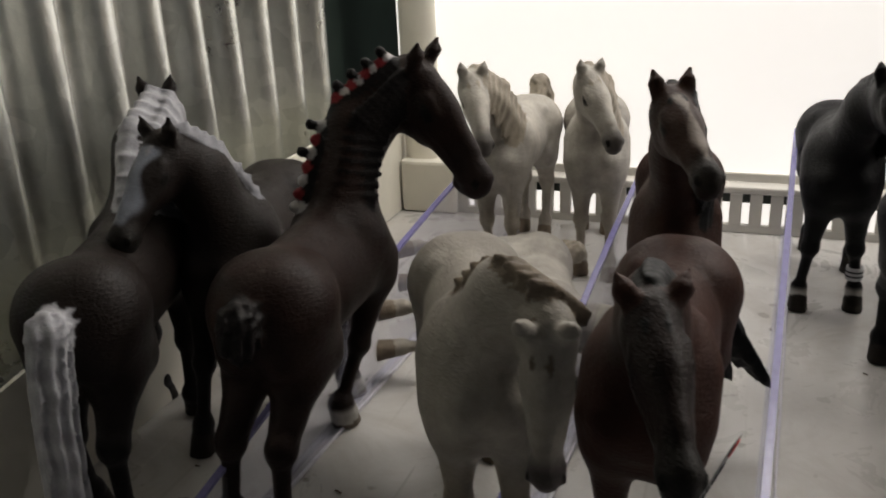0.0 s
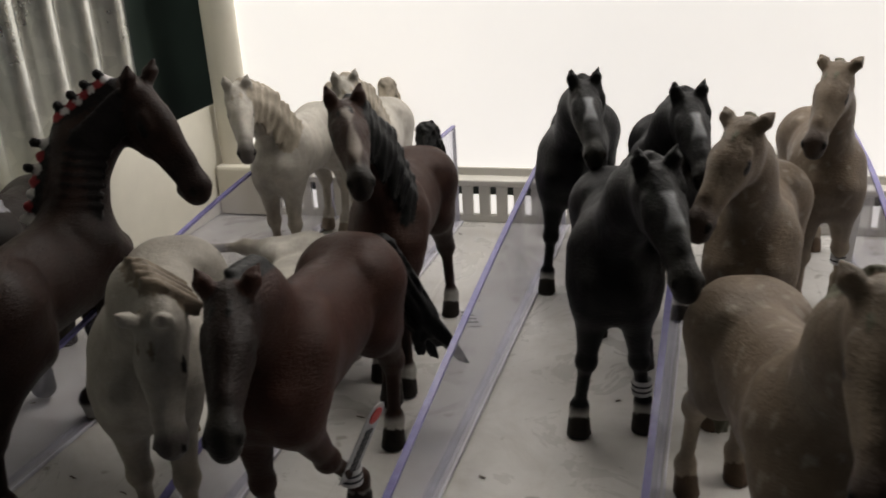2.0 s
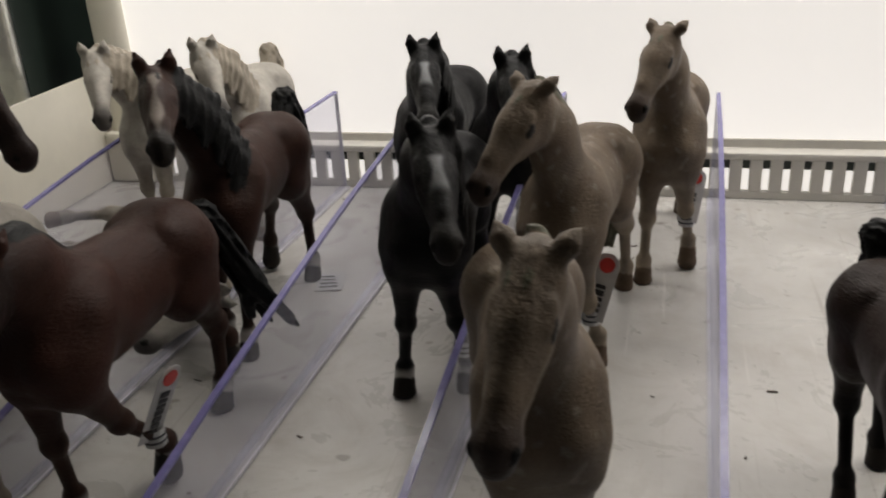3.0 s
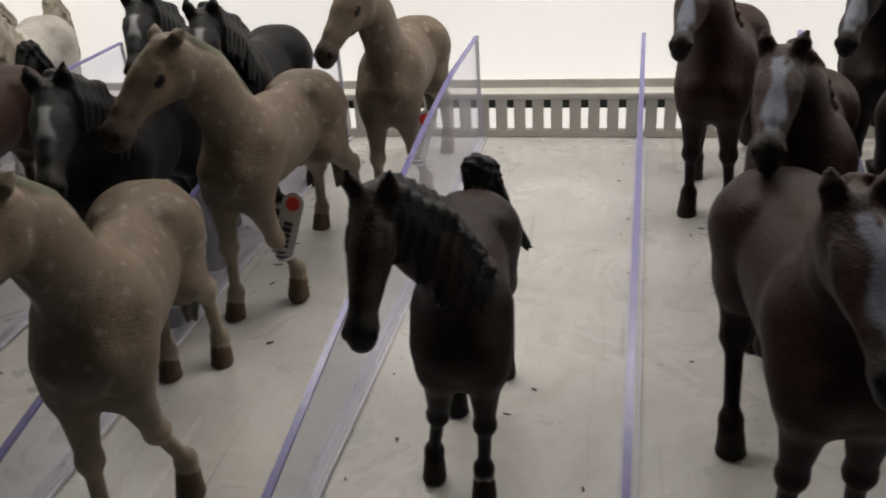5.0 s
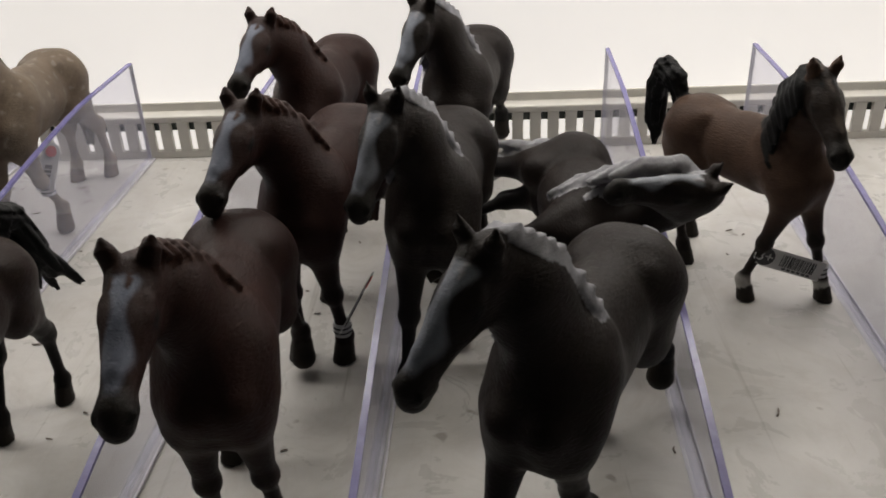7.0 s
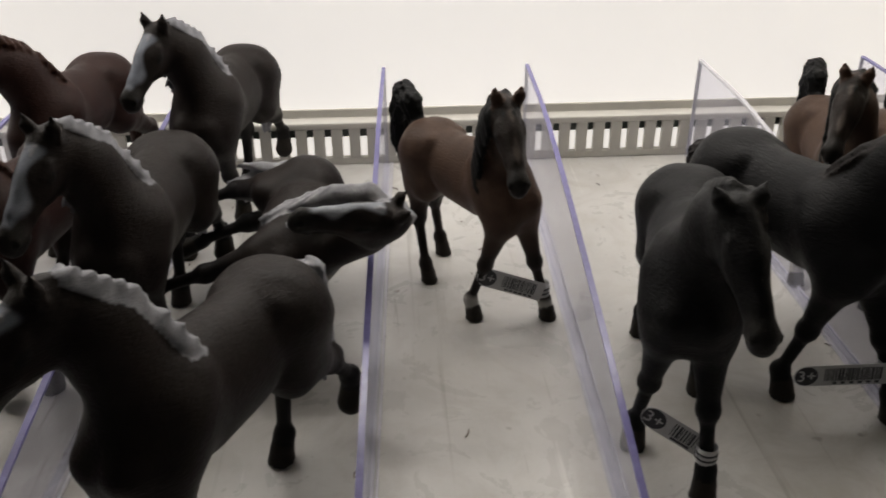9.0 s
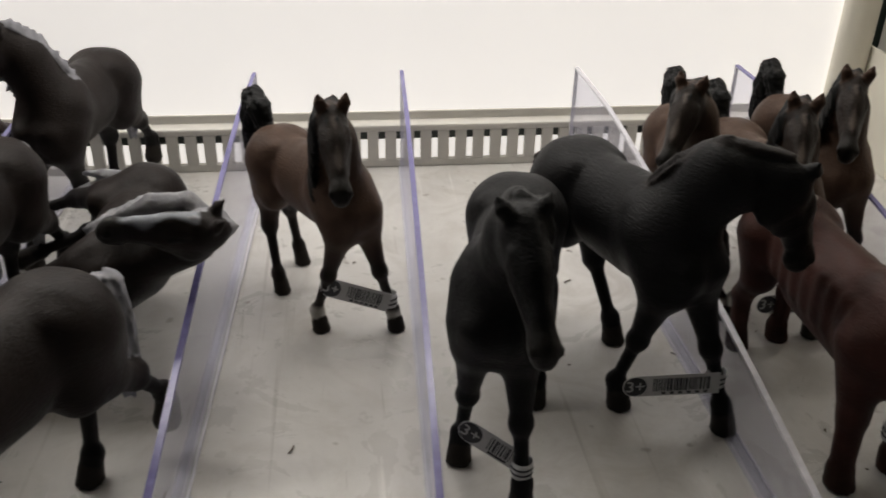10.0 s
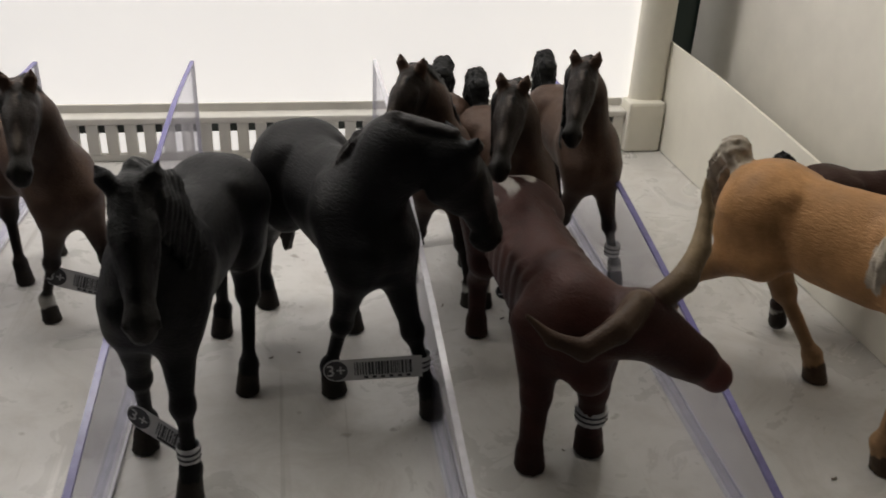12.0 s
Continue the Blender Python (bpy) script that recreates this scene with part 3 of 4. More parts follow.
    for i in range(fall):
        a, q, n = nape(0.05 + 0.8 * i / fall)
        s = a + n * q * 0.8
        c.chain([s, s + np.array((-0.3, -1.2, -0.7)), s + np.array((-0.45 + 0.1 * math.sin(3 * i), -1.5, -1.9)), s + np.array((-0.6, -1.35, -3.0 + 0.3 * math.sin(2 * i)))],
                [0.3, 0.32, 0.3, 0.12], kind="hair", blend=0.1, groove=0.05)
    if forelock:
        c.chain([p + brow * 0.45 - face * 0.1, p + brow * 0.62 + face * 0.5, p + brow * 0.5 + face * 1.05], [0.26, 0.24, 0.08], kind="hair", flat=brow,
                squeeze=0.7, blend=0.12, groove=0.05)
    tail = tail or [(-4.0, 0, 6.6), (-4.7, 0, 6.1), (-5.0, 0.05, 5.0), (-4.9, 0.1, 3.4), (-4.8, 0.1, 2.0)]
    n = len(tail)
    c.chain([np.array(t, float) for t in tail], [0.3] + [0.46] * (n - 3) + [0.44, 0.14], kind="tail", blend=0.2, groove=0.08)
    for i in range(strands):
        a, e = np.array(tail[-3 + i % 2], float), np.array(tail[-1], float)
        o = np.array((0.35 * math.sin(2.1 * i), 0.75 * (i - (strands - 1) / 2) / max(1, strands - 1) * 2, 0.5 * math.cos(1.7 * i) - 0.3))
        c.chain([a, (a + e) / 2 + o * 0.7, e + o * 1.15], [0.34, 0.24, 0.09], kind="tail", blend=0.08, groove=0.05)
    coat_, hair_ = np.array(coat, float), np.array(hair, float)
    points_ = np.array(points if points is not None else coat, float)

    def painter(v, near, kinds):
        order = near.argmin(1)
        k = kinds[order]
        out = np.repeat(coat_[None], len(v), 0)
        nz = np.array([noise.noise((a * 0.5, b * 0.5, d * 0.5)) for a, b, d in v])
        out = out * (1 + 0.18 * nz)[:, None]
        if pale is not None:
            out = mix(out, pale, step(nz, 0.0, 0.45) * 0.6)
        if dapple:
            cells = np.array([noise.noise((a * 3.4 + 7, b * 3.4, d * 3.4)) for a, b, d in v])
            body = np.isin(k, ["body"]) & (v[:, 2] > 4.5)
            out = mix(out, coat_ * 1.0 + dapple, step(cells, 0.34, 0.56) * body * 0.75)
        leg = np.isin(k, ["leg"])
        out = mix(out, points_, step(-v[:, 2], -4.6, -2.9) * leg)
        legid = (v[:, 0] < -0.5) * 2 + (v[:, 1] < 0)
        for i, top in enumerate(socks):
            if top:
                out = mix(out, (0.5, 0.48, 0.44), step(-v[:, 2], -top - 0.12, -top + 0.12) * leg * (legid == i))
        rel = v - p
        u, w, b = rel @ face, rel @ ear, rel @ brow
        ishead = np.isin(k, ["head", "nostril"])
        if face_tone is not None:
            out = mix(out, face_tone, ishead * 0.85)
            out = mix(out, face_tone, step(v[:, 0], 2.2, 4.2) * step(v[:, 2], 6.6, 8.6) * (k == "body") * 0.7)
        out = mix(out, muzzle, step(u, 2.2, 2.95) * ishead * 0.9)
        if blaze is not None:
            wob = 0.08 * np.sin(4 * u)
            out = mix(out, blaze, (1 - step(np.abs(w), blaze_width + wob - 0.06, blaze_width + wob + 0.06)) * step(b, 0.05, 0.25) * step(u, blaze_span[0] - 0.1, blaze_span[0] + 0.1)
                      * (1 - step(u, blaze_span[1] - 0.15, blaze_span[1] + 0.15)) * ishead)
        hairy = np.isin(k, ["hair", "tail"])
        out = mix(out, hair_, hairy.astype(float))
        out = out * np.where(hairy, 1 + 0.12 * np.sin(v[:, 0] * 9 + v[:, 2] * 7), 1)[:, None]
        out = mix(out, hoof, (k == "hoof").astype(float))
        out = mix(out, (0.3, 0.03, 0.035), (k == "red").astype(float))
        out = mix(out, (0.6, 0.58, 0.58), (k == "white").astype(float))
        out = mix(out, (0.008, 0.007, 0.006), np.isin(k, ["eye", "nostril"]).astype(float))
        return out

    return figure_data(name, c, painter)


def stand(data, name, label, x, y, heading, scale=1.0, group="", category="toy horse", matrix=None):
    """A figure with the middle of its feet at x, y, its head towards heading (degrees; 0 along +x)."""
    ob = new(name, data)
    ob.matrix_world = (matrix if matrix else pose(x, y, 0.0003, 0, 0, heading)) @ Matrix.Diagonal((scale, scale, scale, 1))
    FIGURES.append(ob)
    return tagged(ob, label, category, group)


FIGURES = []
BLACK, INKY = (0.0085, 0.008, 0.0085), (0.008, 0.008, 0.008)

TAIL_UP = [(-4.0, 0, 6.8), (-4.6, 0, 7.9), (-5.3, 0.1, 8.2), (-5.8, 0.2, 7.2), (-5.9, 0.3, 5.6), (-5.8, 0.3, 4.4)]
WHITE, CREAMY = (0.50, 0.47, 0.42), (0.42, 0.37, 0.30)

black_stallion = horse('black_stallion', (5.38, 0.89, 9.93), (0.83, 0.24, -0.49), 1.0, ((-1.05, 0), (-0.58, 0), (1.0, 0), (-1.45, 0)), coat=BLACK,
    hair=INKY, socks=(0.9, 0.9, 0, 0), blaze=(0.35, 0.36, 0.38), spread=(0.36, -0.41, 0.5, 0.09), blaze_span=(0.85, 1.75), blaze_width=0.2)
buckskin = horse('buckskin', (4.42, -0.25, 10.59), (0.77, -0.28, -0.57), 0.97, ((-1.13, 0.34), (0.17, 0), (-1.74, 0), (-1.15, 0)),
    hair=(0.13, 0.125, 0.085), points=(0.34, 0.28, 0.21), mane='roached', muzzle=(0.05, 0.035, 0.03), hoof=(0.13, 0.09, 0.06),
    pale=(0.2, 0.165, 0.13), spread=(0.37, -0.12, 0.06, -0.28), ears_back=0.8, dapple=0.12, coat=(0.19, 0.145, 0.105))
bay_low = horse('bay_low', (4.07, 0.23, 8.93), (0.8, 0.3, -0.5), 1.0, ((-2.1, 0.5), (-0.4, 0), (-0.22, 0), (-2.0, 0.45)), coat=(0.05, 0.021, 0.015),
    hair=INKY, points=(0.05, 0.026, 0.018), socks=(1.1, 0.9, 1.0, 1.0), spread=(0.3, 0, -0.03, 0.5),
    tail=[(-4.0, 0, 6.7), (-5.0, 0.2, 6.3), (-5.4, 0.7, 5.0), (-5.6, 1.2, 3.8), (-5.8, 1.7, 2.8)], strands=7, ears_back=0.5, mane='roached',
    face_tone=(0.014, 0.01, 0.009))
bay_high = horse('bay_high', (4.91, -0.27, 10.9), (0.85, 0.37, -0.38), 0.97, ((0.6, 0), (-0.4, 0), (0.17, 0), (-0.24, 0.51)),
    coat=(0.044, 0.02, 0.014), hair=INKY, points=(0.035, 0.02, 0.015), socks=(1.1, 0.9, 1.1, 1.1), blaze=(0.3, 0.26, 0.23), blaze_width=0.12,
    tail=[(-4.0, 0, 6.7), (-5.0, 0, 7.6), (-5.5, 0.1, 6.6), (-5.7, 0.2, 5.2), (-5.6, 0.3, 3.8)], spread=(0.0, 0.0, 0.34, -0.56))
white_mare = horse('white_mare', (4.68, -0.51, 9.86), (0.65, 0.38, -0.65), 1.0, ((0.3, 0), (-0.4, 0), (0.2, 0), (-0.5, 0)), coat=WHITE, hair=CREAMY,
    points=(0.45, 0.41, 0.35), muzzle=(0.09, 0.08, 0.075), hoof=(0.25, 0.2, 0.15),
    tail=[(-4.0, 0, 6.7), (-4.9, 0, 7.8), (-5.4, 0.1, 7.0), (-5.5, 0.1, 5.0), (-5.3, 0.1, 3.2)], spread=(0.0, 0.0, 0.0, 0.0))
grey_braided = horse('grey_braided', (4.75, 1.2, 8.75), (0.2, -0.05, -0.97), 1.03, ((0.5, 0), (-0.4, 0), (0.2, 0), (-0.5, 0)),
    coat=(0.38, 0.35, 0.31), mane='braid', points=(0.3, 0.26, 0.21), muzzle=(0.06, 0.05, 0.05), hoof=(0.2, 0.15, 0.1), pale=(0.45, 0.42, 0.38),
    spread=(0.0, 0.0, 0.0, 0.0), neck_mid=(3.25, 0.5, 8.15), braid=0.95, hair=(0.2, 0.16, 0.12))
shire = horse('shire', (3.6, -1.9, 11.4), (-0.12, -0.6, -0.79), 1.06, ((0.3, 0), (-1.51, 0), (-0.98, 0), (-1.11, 0)), coat=(0.026, 0.014, 0.011),
    hair=(0.01, 0.008, 0.008), points=(0.02, 0.012, 0.01), mane='ribbon', side=1, feather=0.6, socks=(0.8, 0.8, 0.9, 0.9), hoof=(0.16, 0.13, 0.1),
    muzzle=(0.03, 0.02, 0.018), tail=[(-4.0, 0, 6.7), (-4.7, 0, 6.6), (-4.8, 0, 6.1), (-4.7, 0, 5.6)], spread=(0.0, 0.92, 0.35, 0.16), head_size=1.22,
    neck_mid=(2.7, -0.6, 9.6))
silver_calm = horse('silver_calm', (3.24, -0.97, 10.03), (0.76, -0.21, -0.62), 1.06, ((-1.17, 0.59), (1.43, 0), (-1.14, 1.28), (-0.1, 0)),
    coat=(0.019, 0.0135, 0.0115), points=(0.014, 0.012, 0.012), side=-1, blaze_width=0.27, hoof=(0.03, 0.025, 0.02), mane='long',
    tail=[(-4.0, 0, 6.7), (-4.8, 0, 6.3), (-4.9, 0.05, 5.0), (-4.8, 0.1, 3.6), (-4.8, 0.1, 2.6)], spread=(0.01, -0.09, -0.04, 0.0),
    blaze=(0.26, 0.28, 0.33), hair=(0.34, 0.34, 0.37))
silver_maned = horse('silver_maned', (5.0, -0.1, 10.3), (0.8, 0.1, -0.55), 1.06, ((0.5, 0), (-0.5, 0), (0.6, 0), (-0.5, 0)),
    coat=(0.019, 0.0135, 0.0115), hair=(0.46, 0.46, 0.49), points=(0.014, 0.012, 0.012), side=-1, blaze=(0.36, 0.38, 0.42), blaze_width=0.2,
    tail=[(-4.0, 0, 6.7), (-4.8, 0, 6.6), (-5.1, 0.05, 5.2), (-5.3, 0.1, 3.4), (-5.4, 0.1, 1.2), (-5.4, 0.1, 0.5)], neck_mid=(3.3, 0.1, 8.9))
chestnut = horse('chestnut', (3.64, -0.82, 9.8), (0.93, -0.01, -0.38), 1.02, ((-0.65, 0), (-0.5, 0), (-1.81, 0.64), (1.84, 0)),
    coat=(0.034, 0.015, 0.012), hair=(0.045, 0.018, 0.012), points=(0.02, 0.011, 0.01), mane='braid', blaze_width=0.22,
    spread=(0.25, 0.0, 0.39, -0.23), blaze=(0.2, 0.22, 0.28))
dark_walker = horse('dark_walker', (3.76, -1.67, 10.67), (0.77, -0.06, -0.64), 0.94, ((-0.59, 0), (-1.34, 0), (-0.45, 0), (1.7, 0)),
    coat=(0.028, 0.017, 0.0135), hair=INKY, points=(0.014, 0.011, 0.01), socks=(0.7, 0, 0, 0),
    tail=[(-4.0, 0, 6.7), (-4.6, 0.1, 7.7), (-5.1, 0.3, 7.4), (-5.4, 0.6, 6.1), (-5.7, 0.9, 4.6)], strands=6, spread=(-0.22, -0.55, 0.25, -0.08))
bay_mare = horse('bay_mare', (3.5, -1.24, 10.43), (0.72, -0.37, -0.58), 0.96, ((0.7, 0), (-1.19, 0), (-0.42, 0), (1.36, 0)),
    coat=(0.088, 0.052, 0.036), hair=INKY, points=(0.02, 0.014, 0.012), side=-1, socks=(0.9, 1.1, 0, 0), blaze=(0.1, 0.08, 0.068), blaze_width=0.05,
    tail=TAIL_UP, face_tone=(0.008, 0.006, 0.005), spread=(0.78, -0.56, 0.54, -0.32))
black_grazer = horse('black_grazer', (3.8, 0.45, 9.61), (0.69, 0.28, -0.67), 1.0, ((0.86, 0), (-1.02, 0), (2.07, 0), (-1.14, 0)), coat=BLACK,
    hair=INKY, side=1, spread=(0.32, -0.41, 0.43, -0.2), ears_back=0.6)
black_arched = horse('black_arched', (4.43, 1.53, 9.09), (-0.03, 0.49, -0.87), 1.04, ((1.4, 0), (-1.12, 0), (2.02, 0), (-0.94, 0)), coat=BLACK,
    hair=(0.02, 0.016, 0.015), mane='roached', side=-1, forelock=False, spread=(0.57, -0.32, 0.46, -0.32), ears_back=0.8, neck_mid=(3.1, 0.45, 8.5))
silver_fallen = horse('silver_fallen', (4.2, -1.1, 10.4), (0.15, -0.45, -0.88), 1.04, ((0.9, 0), (0.2, 0), (0.4, 0), (-0.6, 0)),
    coat=(0.019, 0.0135, 0.0115), hair=(0.46, 0.46, 0.49), points=(0.014, 0.012, 0.012), side=-1, blaze=(0.36, 0.38, 0.42), blaze_width=0.2, fall=7,
    tail=[(-4.0, 0, 6.7), (-4.9, -0.1, 6.2), (-5.6, -0.2, 5.0), (-6.0, -0.2, 3.8), (-6.1, -0.2, 2.6)], strands=4)
palomino = horse('palomino', (4.9, 0.2, 10.2), (0.72, 0.2, -0.6), 1.06, ((0.4, 0), (0.2, 0), (2.8, 0), (-1.7, 0.15)), coat=(0.5, 0.268, 0.115),
    hair=(0.5, 0.44, 0.36), points=(0.38, 0.23, 0.12), muzzle=(0.2, 0.1, 0.06), hoof=(0.09, 0.06, 0.04),
    tail=[(-4.0, 0, 6.9), (-4.6, 0.2, 7.5), (-5.0, 0.5, 6.8), (-5.3, 0.9, 5.4), (-5.2, 1.2, 4.0)], spread=(0, -0.7, 0.7, 0), side=-1, fall=5)


def bull_data():
    """A long-horned bull with a low head."""
    c = Clay()
    c.cone((-4.6, 0, 5.5), (2.0, 0, 5.2), 1.45, 1.6, flat=(0, 1, 0), squeeze=0.92, blend=0.5)
    c.cone((-2.6, 0, 4.7), (0.8, 0, 4.6), 1.35, 1.4, flat=(0, 1, 0), squeeze=0.95, blend=0.5)
    c.cone((-5.4, 0.5, 6.0), (-5.4, -0.5, 6.0), 1.1, 1.1, blend=0.5)
    c.cone((0.8, 0, 6.1), (2.2, 0, 6.0), 0.9, 0.95, blend=0.6)
    c.cone((2.4, 0, 4.6), (3.2, 0.3, 4.0), 1.15, 0.7, blend=0.5)
    for s in (1, -1):
        y = 1.0 * s
        c.cone((1.9, y, 5.2), (2.2, y, 2.6), 1.0, 0.52, blend=0.4)
        c.cone((2.2, y, 2.6), (2.3 - 0.25 * s, y * 1.15, 0.7), 0.48, 0.4, kind="leg", blend=0.25)
        c.cone((2.3 - 0.25 * s, y * 1.15, 0.5), (2.45 - 0.25 * s, y * 1.15, 0.0), 0.48, 0.55, kind="hoof", blend=0.2)
        c.cone((-5.2, y, 5.6), (-5.0, y, 3.8), 1.1, 0.7, blend=0.4)
        c.cone((-5.0, y, 3.8), (-5.9, y, 2.4), 0.62, 0.42, kind="leg", blend=0.3)
        c.cone((-5.9, y, 2.4), (-5.9 - 0.2 * s, y, 0.6), 0.4, 0.36, kind="leg", blend=0.25)
        c.cone((-5.9 - 0.2 * s, y, 0.5), (-5.75 - 0.2 * s, y, 0.0), 0.44, 0.5, kind="hoof", blend=0.2)
    c.cone((2.2, 0.1, 5.6), (3.3, 1.2, 5.8), 1.4, 1.05, blend=0.6)
    c.cone((3.5, 1.6, 6.1), (4.1, 3.3, 4.9), 0.98, 0.68, kind="head", blend=0.4)
    c.cone((4.1, 3.3, 4.9), (4.25, 4.05, 4.3), 0.64, 0.54, kind="muzzle", blend=0.25)
    c.cone((3.5, 2.0, 5.5), (3.7, 2.9, 4.6), 0.75, 0.5, kind="head", blend=0.35)
    P = lambda *q: [np.array(v, float) for v in q]
    c.chain(P((3.7, 1.4, 6.8), (4.5, 0.4, 6.5), (4.8, -0.7, 6.1), (4.6, -1.6, 6.4), (4.2, -2.3, 7.0)), [0.42, 0.4, 0.32, 0.22, 0.08], kind="horn", blend=0.15)
    c.chain(P((3.5, 2.2, 6.9), (3.3, 2.9, 7.3), (2.7, 3.6, 8.0), (2.0, 4.0, 8.9), (1.6, 4.0, 9.8)), [0.42, 0.4, 0.32, 0.22, 0.08], kind="horn", blend=0.15)
    c.cone((3.1, 0.9, 6.2), (2.5, 0.2, 6.0), 0.28, 0.15, kind="head", blend=0.2)
    c.cone((3.1, 2.5, 6.2), (2.6, 3.1, 6.0), 0.28, 0.15, kind="head", blend=0.2)
    c.cone((4.35, 2.1, 5.9), (4.35, 2.2, 5.85), 0.15, 0.15, kind="eye", blend=0.06)
    c.cone((3.5, 3.0, 5.8), (3.5, 3.1, 5.75), 0.15, 0.15, kind="eye", blend=0.06)
    for k in range(9):
        x = -4.6 + 0.75 * k
        c.cone((x, 1.1, 6.1), (x + 0.3, 1.25, 4.8), 0.16, 0.12, blend=0.45)
        c.cone((x, -1.1, 6.1), (x + 0.3, -1.25, 4.8), 0.16, 0.12, blend=0.45)
    c.chain([np.array((-6.3, 0, 6.3)), np.array((-6.9, 0, 5.4)), np.array((-6.9, 0.1, 3.6)), np.array((-6.8, 0.1, 2.2))], [0.3, 0.2, 0.16, 0.3], kind="leg", blend=0.2)

    def painter(v, near, kinds):
        k = kinds[near.argmin(1)]
        nz = np.array([noise.noise((a * 0.6, b * 0.6, d * 0.6)) for a, b, d in v])
        out = np.repeat(np.array((0.058, 0.022, 0.017))[None], len(v), 0) * (1 + 0.25 * nz)[:, None]
        fold = 0.12 * np.sin(v[:, 2] * 5 + v[:, 0] * 2.2)
        out = out * (1 + fold)[:, None]
        patch = np.array([noise.noise((a * 1.4, b * 1.4, d * 1.4 + 4)) for a, b, d in v])
        out = mix(out, (0.5, 0.47, 0.44), step(patch, 0.0, 0.14) * step(v[:, 2], 6.5, 6.9) * step(-v[:, 0], 3.9, 4.8))
        bone = mix(np.repeat(np.array((0.07, 0.042, 0.028))[None], len(v), 0), (0.3, 0.22, 0.13), step(v[:, 2], 6.6, 8.6))
        out = np.where((k == "horn")[:, None], bone, out)
        out = mix(out, (0.11, 0.035, 0.03), (k == "muzzle").astype(float))
        out = mix(out, (0.008, 0.006, 0.005), (k == "eye").astype(float))
        return mix(out, (0.04, 0.018, 0.013), (k == "hoof").astype(float))

    return figure_data("bull", c, painter)


bull = bull_data()


def lying(heading, x, y, z, lift=0.0):
    """On its side: feet towards heading - 90, back towards heading + 90."""
    a = radians(heading)
    ahead = Vector((math.cos(a), math.sin(a), 0))
    up = Vector((-math.sin(a), math.cos(a), lift)).normalized()
    left = up.cross(ahead)
    m = Matrix((ahead, left, up)).transposed().to_4x4()
    return Matrix.Translation((x, y, z)) @ m @ Matrix.Translation((0, 0, -0.06))


G1, G2, G3, G4, G5, G6, G7 = ("black stallions with a star", "dappled buckskin horses", "bay horses with black manes", "white mares", "chestnut horses with a blaze",
                              "dark horses with silver manes", "bay mares with raised tails")
STAR = "black toy stallion with a white star, standing on the shelf"
for x, y, h in ((-0.3928, -0.0673, -90.7), (-0.3666, -0.1822, -85.7), (-0.3530, -0.0921, -91.2)):
    stand(black_stallion, "toy_horse", STAR, x, y, h, 1.046, G1)
for x, y, h, lab in ((-0.2872, -0.0745, -91.6, "dull buckskin toy horse standing near the back panel"), (-0.3189, -0.1645, -98.7, "dappled buckskin toy horse walking between dividers"),
                     (-0.3203, -0.2779, -77.2, "dappled buckskin toy horse near the shelf front")):
    stand(buckskin, "toy_horse", lab, x, y, h, 1.037, G2)
stand(bay_low, "toy_horse", "bay toy horse with lowered head, black mane and tail", -0.4452, -0.2635, -91.4, 1.053, G3)
stand(bay_high, "toy_horse", "bay toy horse with raised head and black mane", -0.4518, -0.1559, -86.5, 1.044, G3)
stand(white_mare, "toy_horse", "white toy mare standing at the back of the shelf", -0.5378, -0.0598, -90.8, 1.017, G4)
stand(white_mare, "toy_horse", "white toy mare standing beside its twin", -0.4997, -0.0480, -79.8, 1.017, G4)
stand(white_mare, "toy_horse", "white toy mare fallen over on its side", 0, 0, 0, 1.0, G4, matrix=lying(-75, -0.505, -0.15, 0.02))
stand(grey_braided, "toy_horse", "pale grey toy horse with a braided mane", -0.4935, -0.2650, -68.0, 1.02)
stand(shire, "toy_horse", "dark bay toy draught horse with red and white mane ribbon", -0.5512, -0.2425, 93.7, 1.057)
stand(silver_maned, "toy_horse", "black toy horse with silver mane and long silver tail", -0.609, -0.262, 109, 1.06, G6)
stand(silver_calm, "toy_horse", "black toy horse with grey blaze beside the steel sheet", -0.5936, -0.2102, -79.4, 1.043, G6)
stand(dark_walker, "toy_horse", "dark brown toy pony with flying black tail", -0.2299, -0.2587, -85.4, 0.921)
for x, y, h, lab in ((-0.1451, -0.0719, -102.1, "chestnut toy horse with grey blaze at the back"), (-0.1308, -0.1760, -101.4, "chestnut toy horse with grey blaze and braided mane"),
                     (-0.1453, -0.2695, -84.4, "chestnut toy horse with grey blaze at the shelf front")):
    stand(chestnut, "toy_horse", lab, x, y, h, 1.055, G5)
for x, y, h, lab in ((-0.0771, -0.0608, -102.3, "black-brown toy horse with grey blaze and silver forelock, at the back"),
                     (-0.0873, -0.1810, -96.8, "black-brown toy horse with grey blaze and silver forelock"),
                     (-0.0487, -0.2811, -118.5, "black-brown toy horse with silver forelock and long grey blaze")):
    stand(silver_calm, "toy_horse", lab, x, y, h, 1.043, G6)
stand(silver_fallen, "toy_horse", "black toy horse with silver mane lying on its side", 0, 0, 0, 1.0, G6, matrix=lying(-90, -0.034, -0.163, 0.044, 0.3))
stand(bay_mare, "toy_horse", "bay toy mare with black mane, raised tail and paper tag", 0.0348, -0.1456, -57.7, 0.949, G7)
stand(black_grazer, "toy_horse", "black toy horse with lowered head and tagged leg", 0.0967, -0.2306, -105.4, 1.067)
stand(black_arched, "toy_horse", "black toy horse with arched neck and barcode tag", 0.1447, -0.2020, -69.2, 1.086)
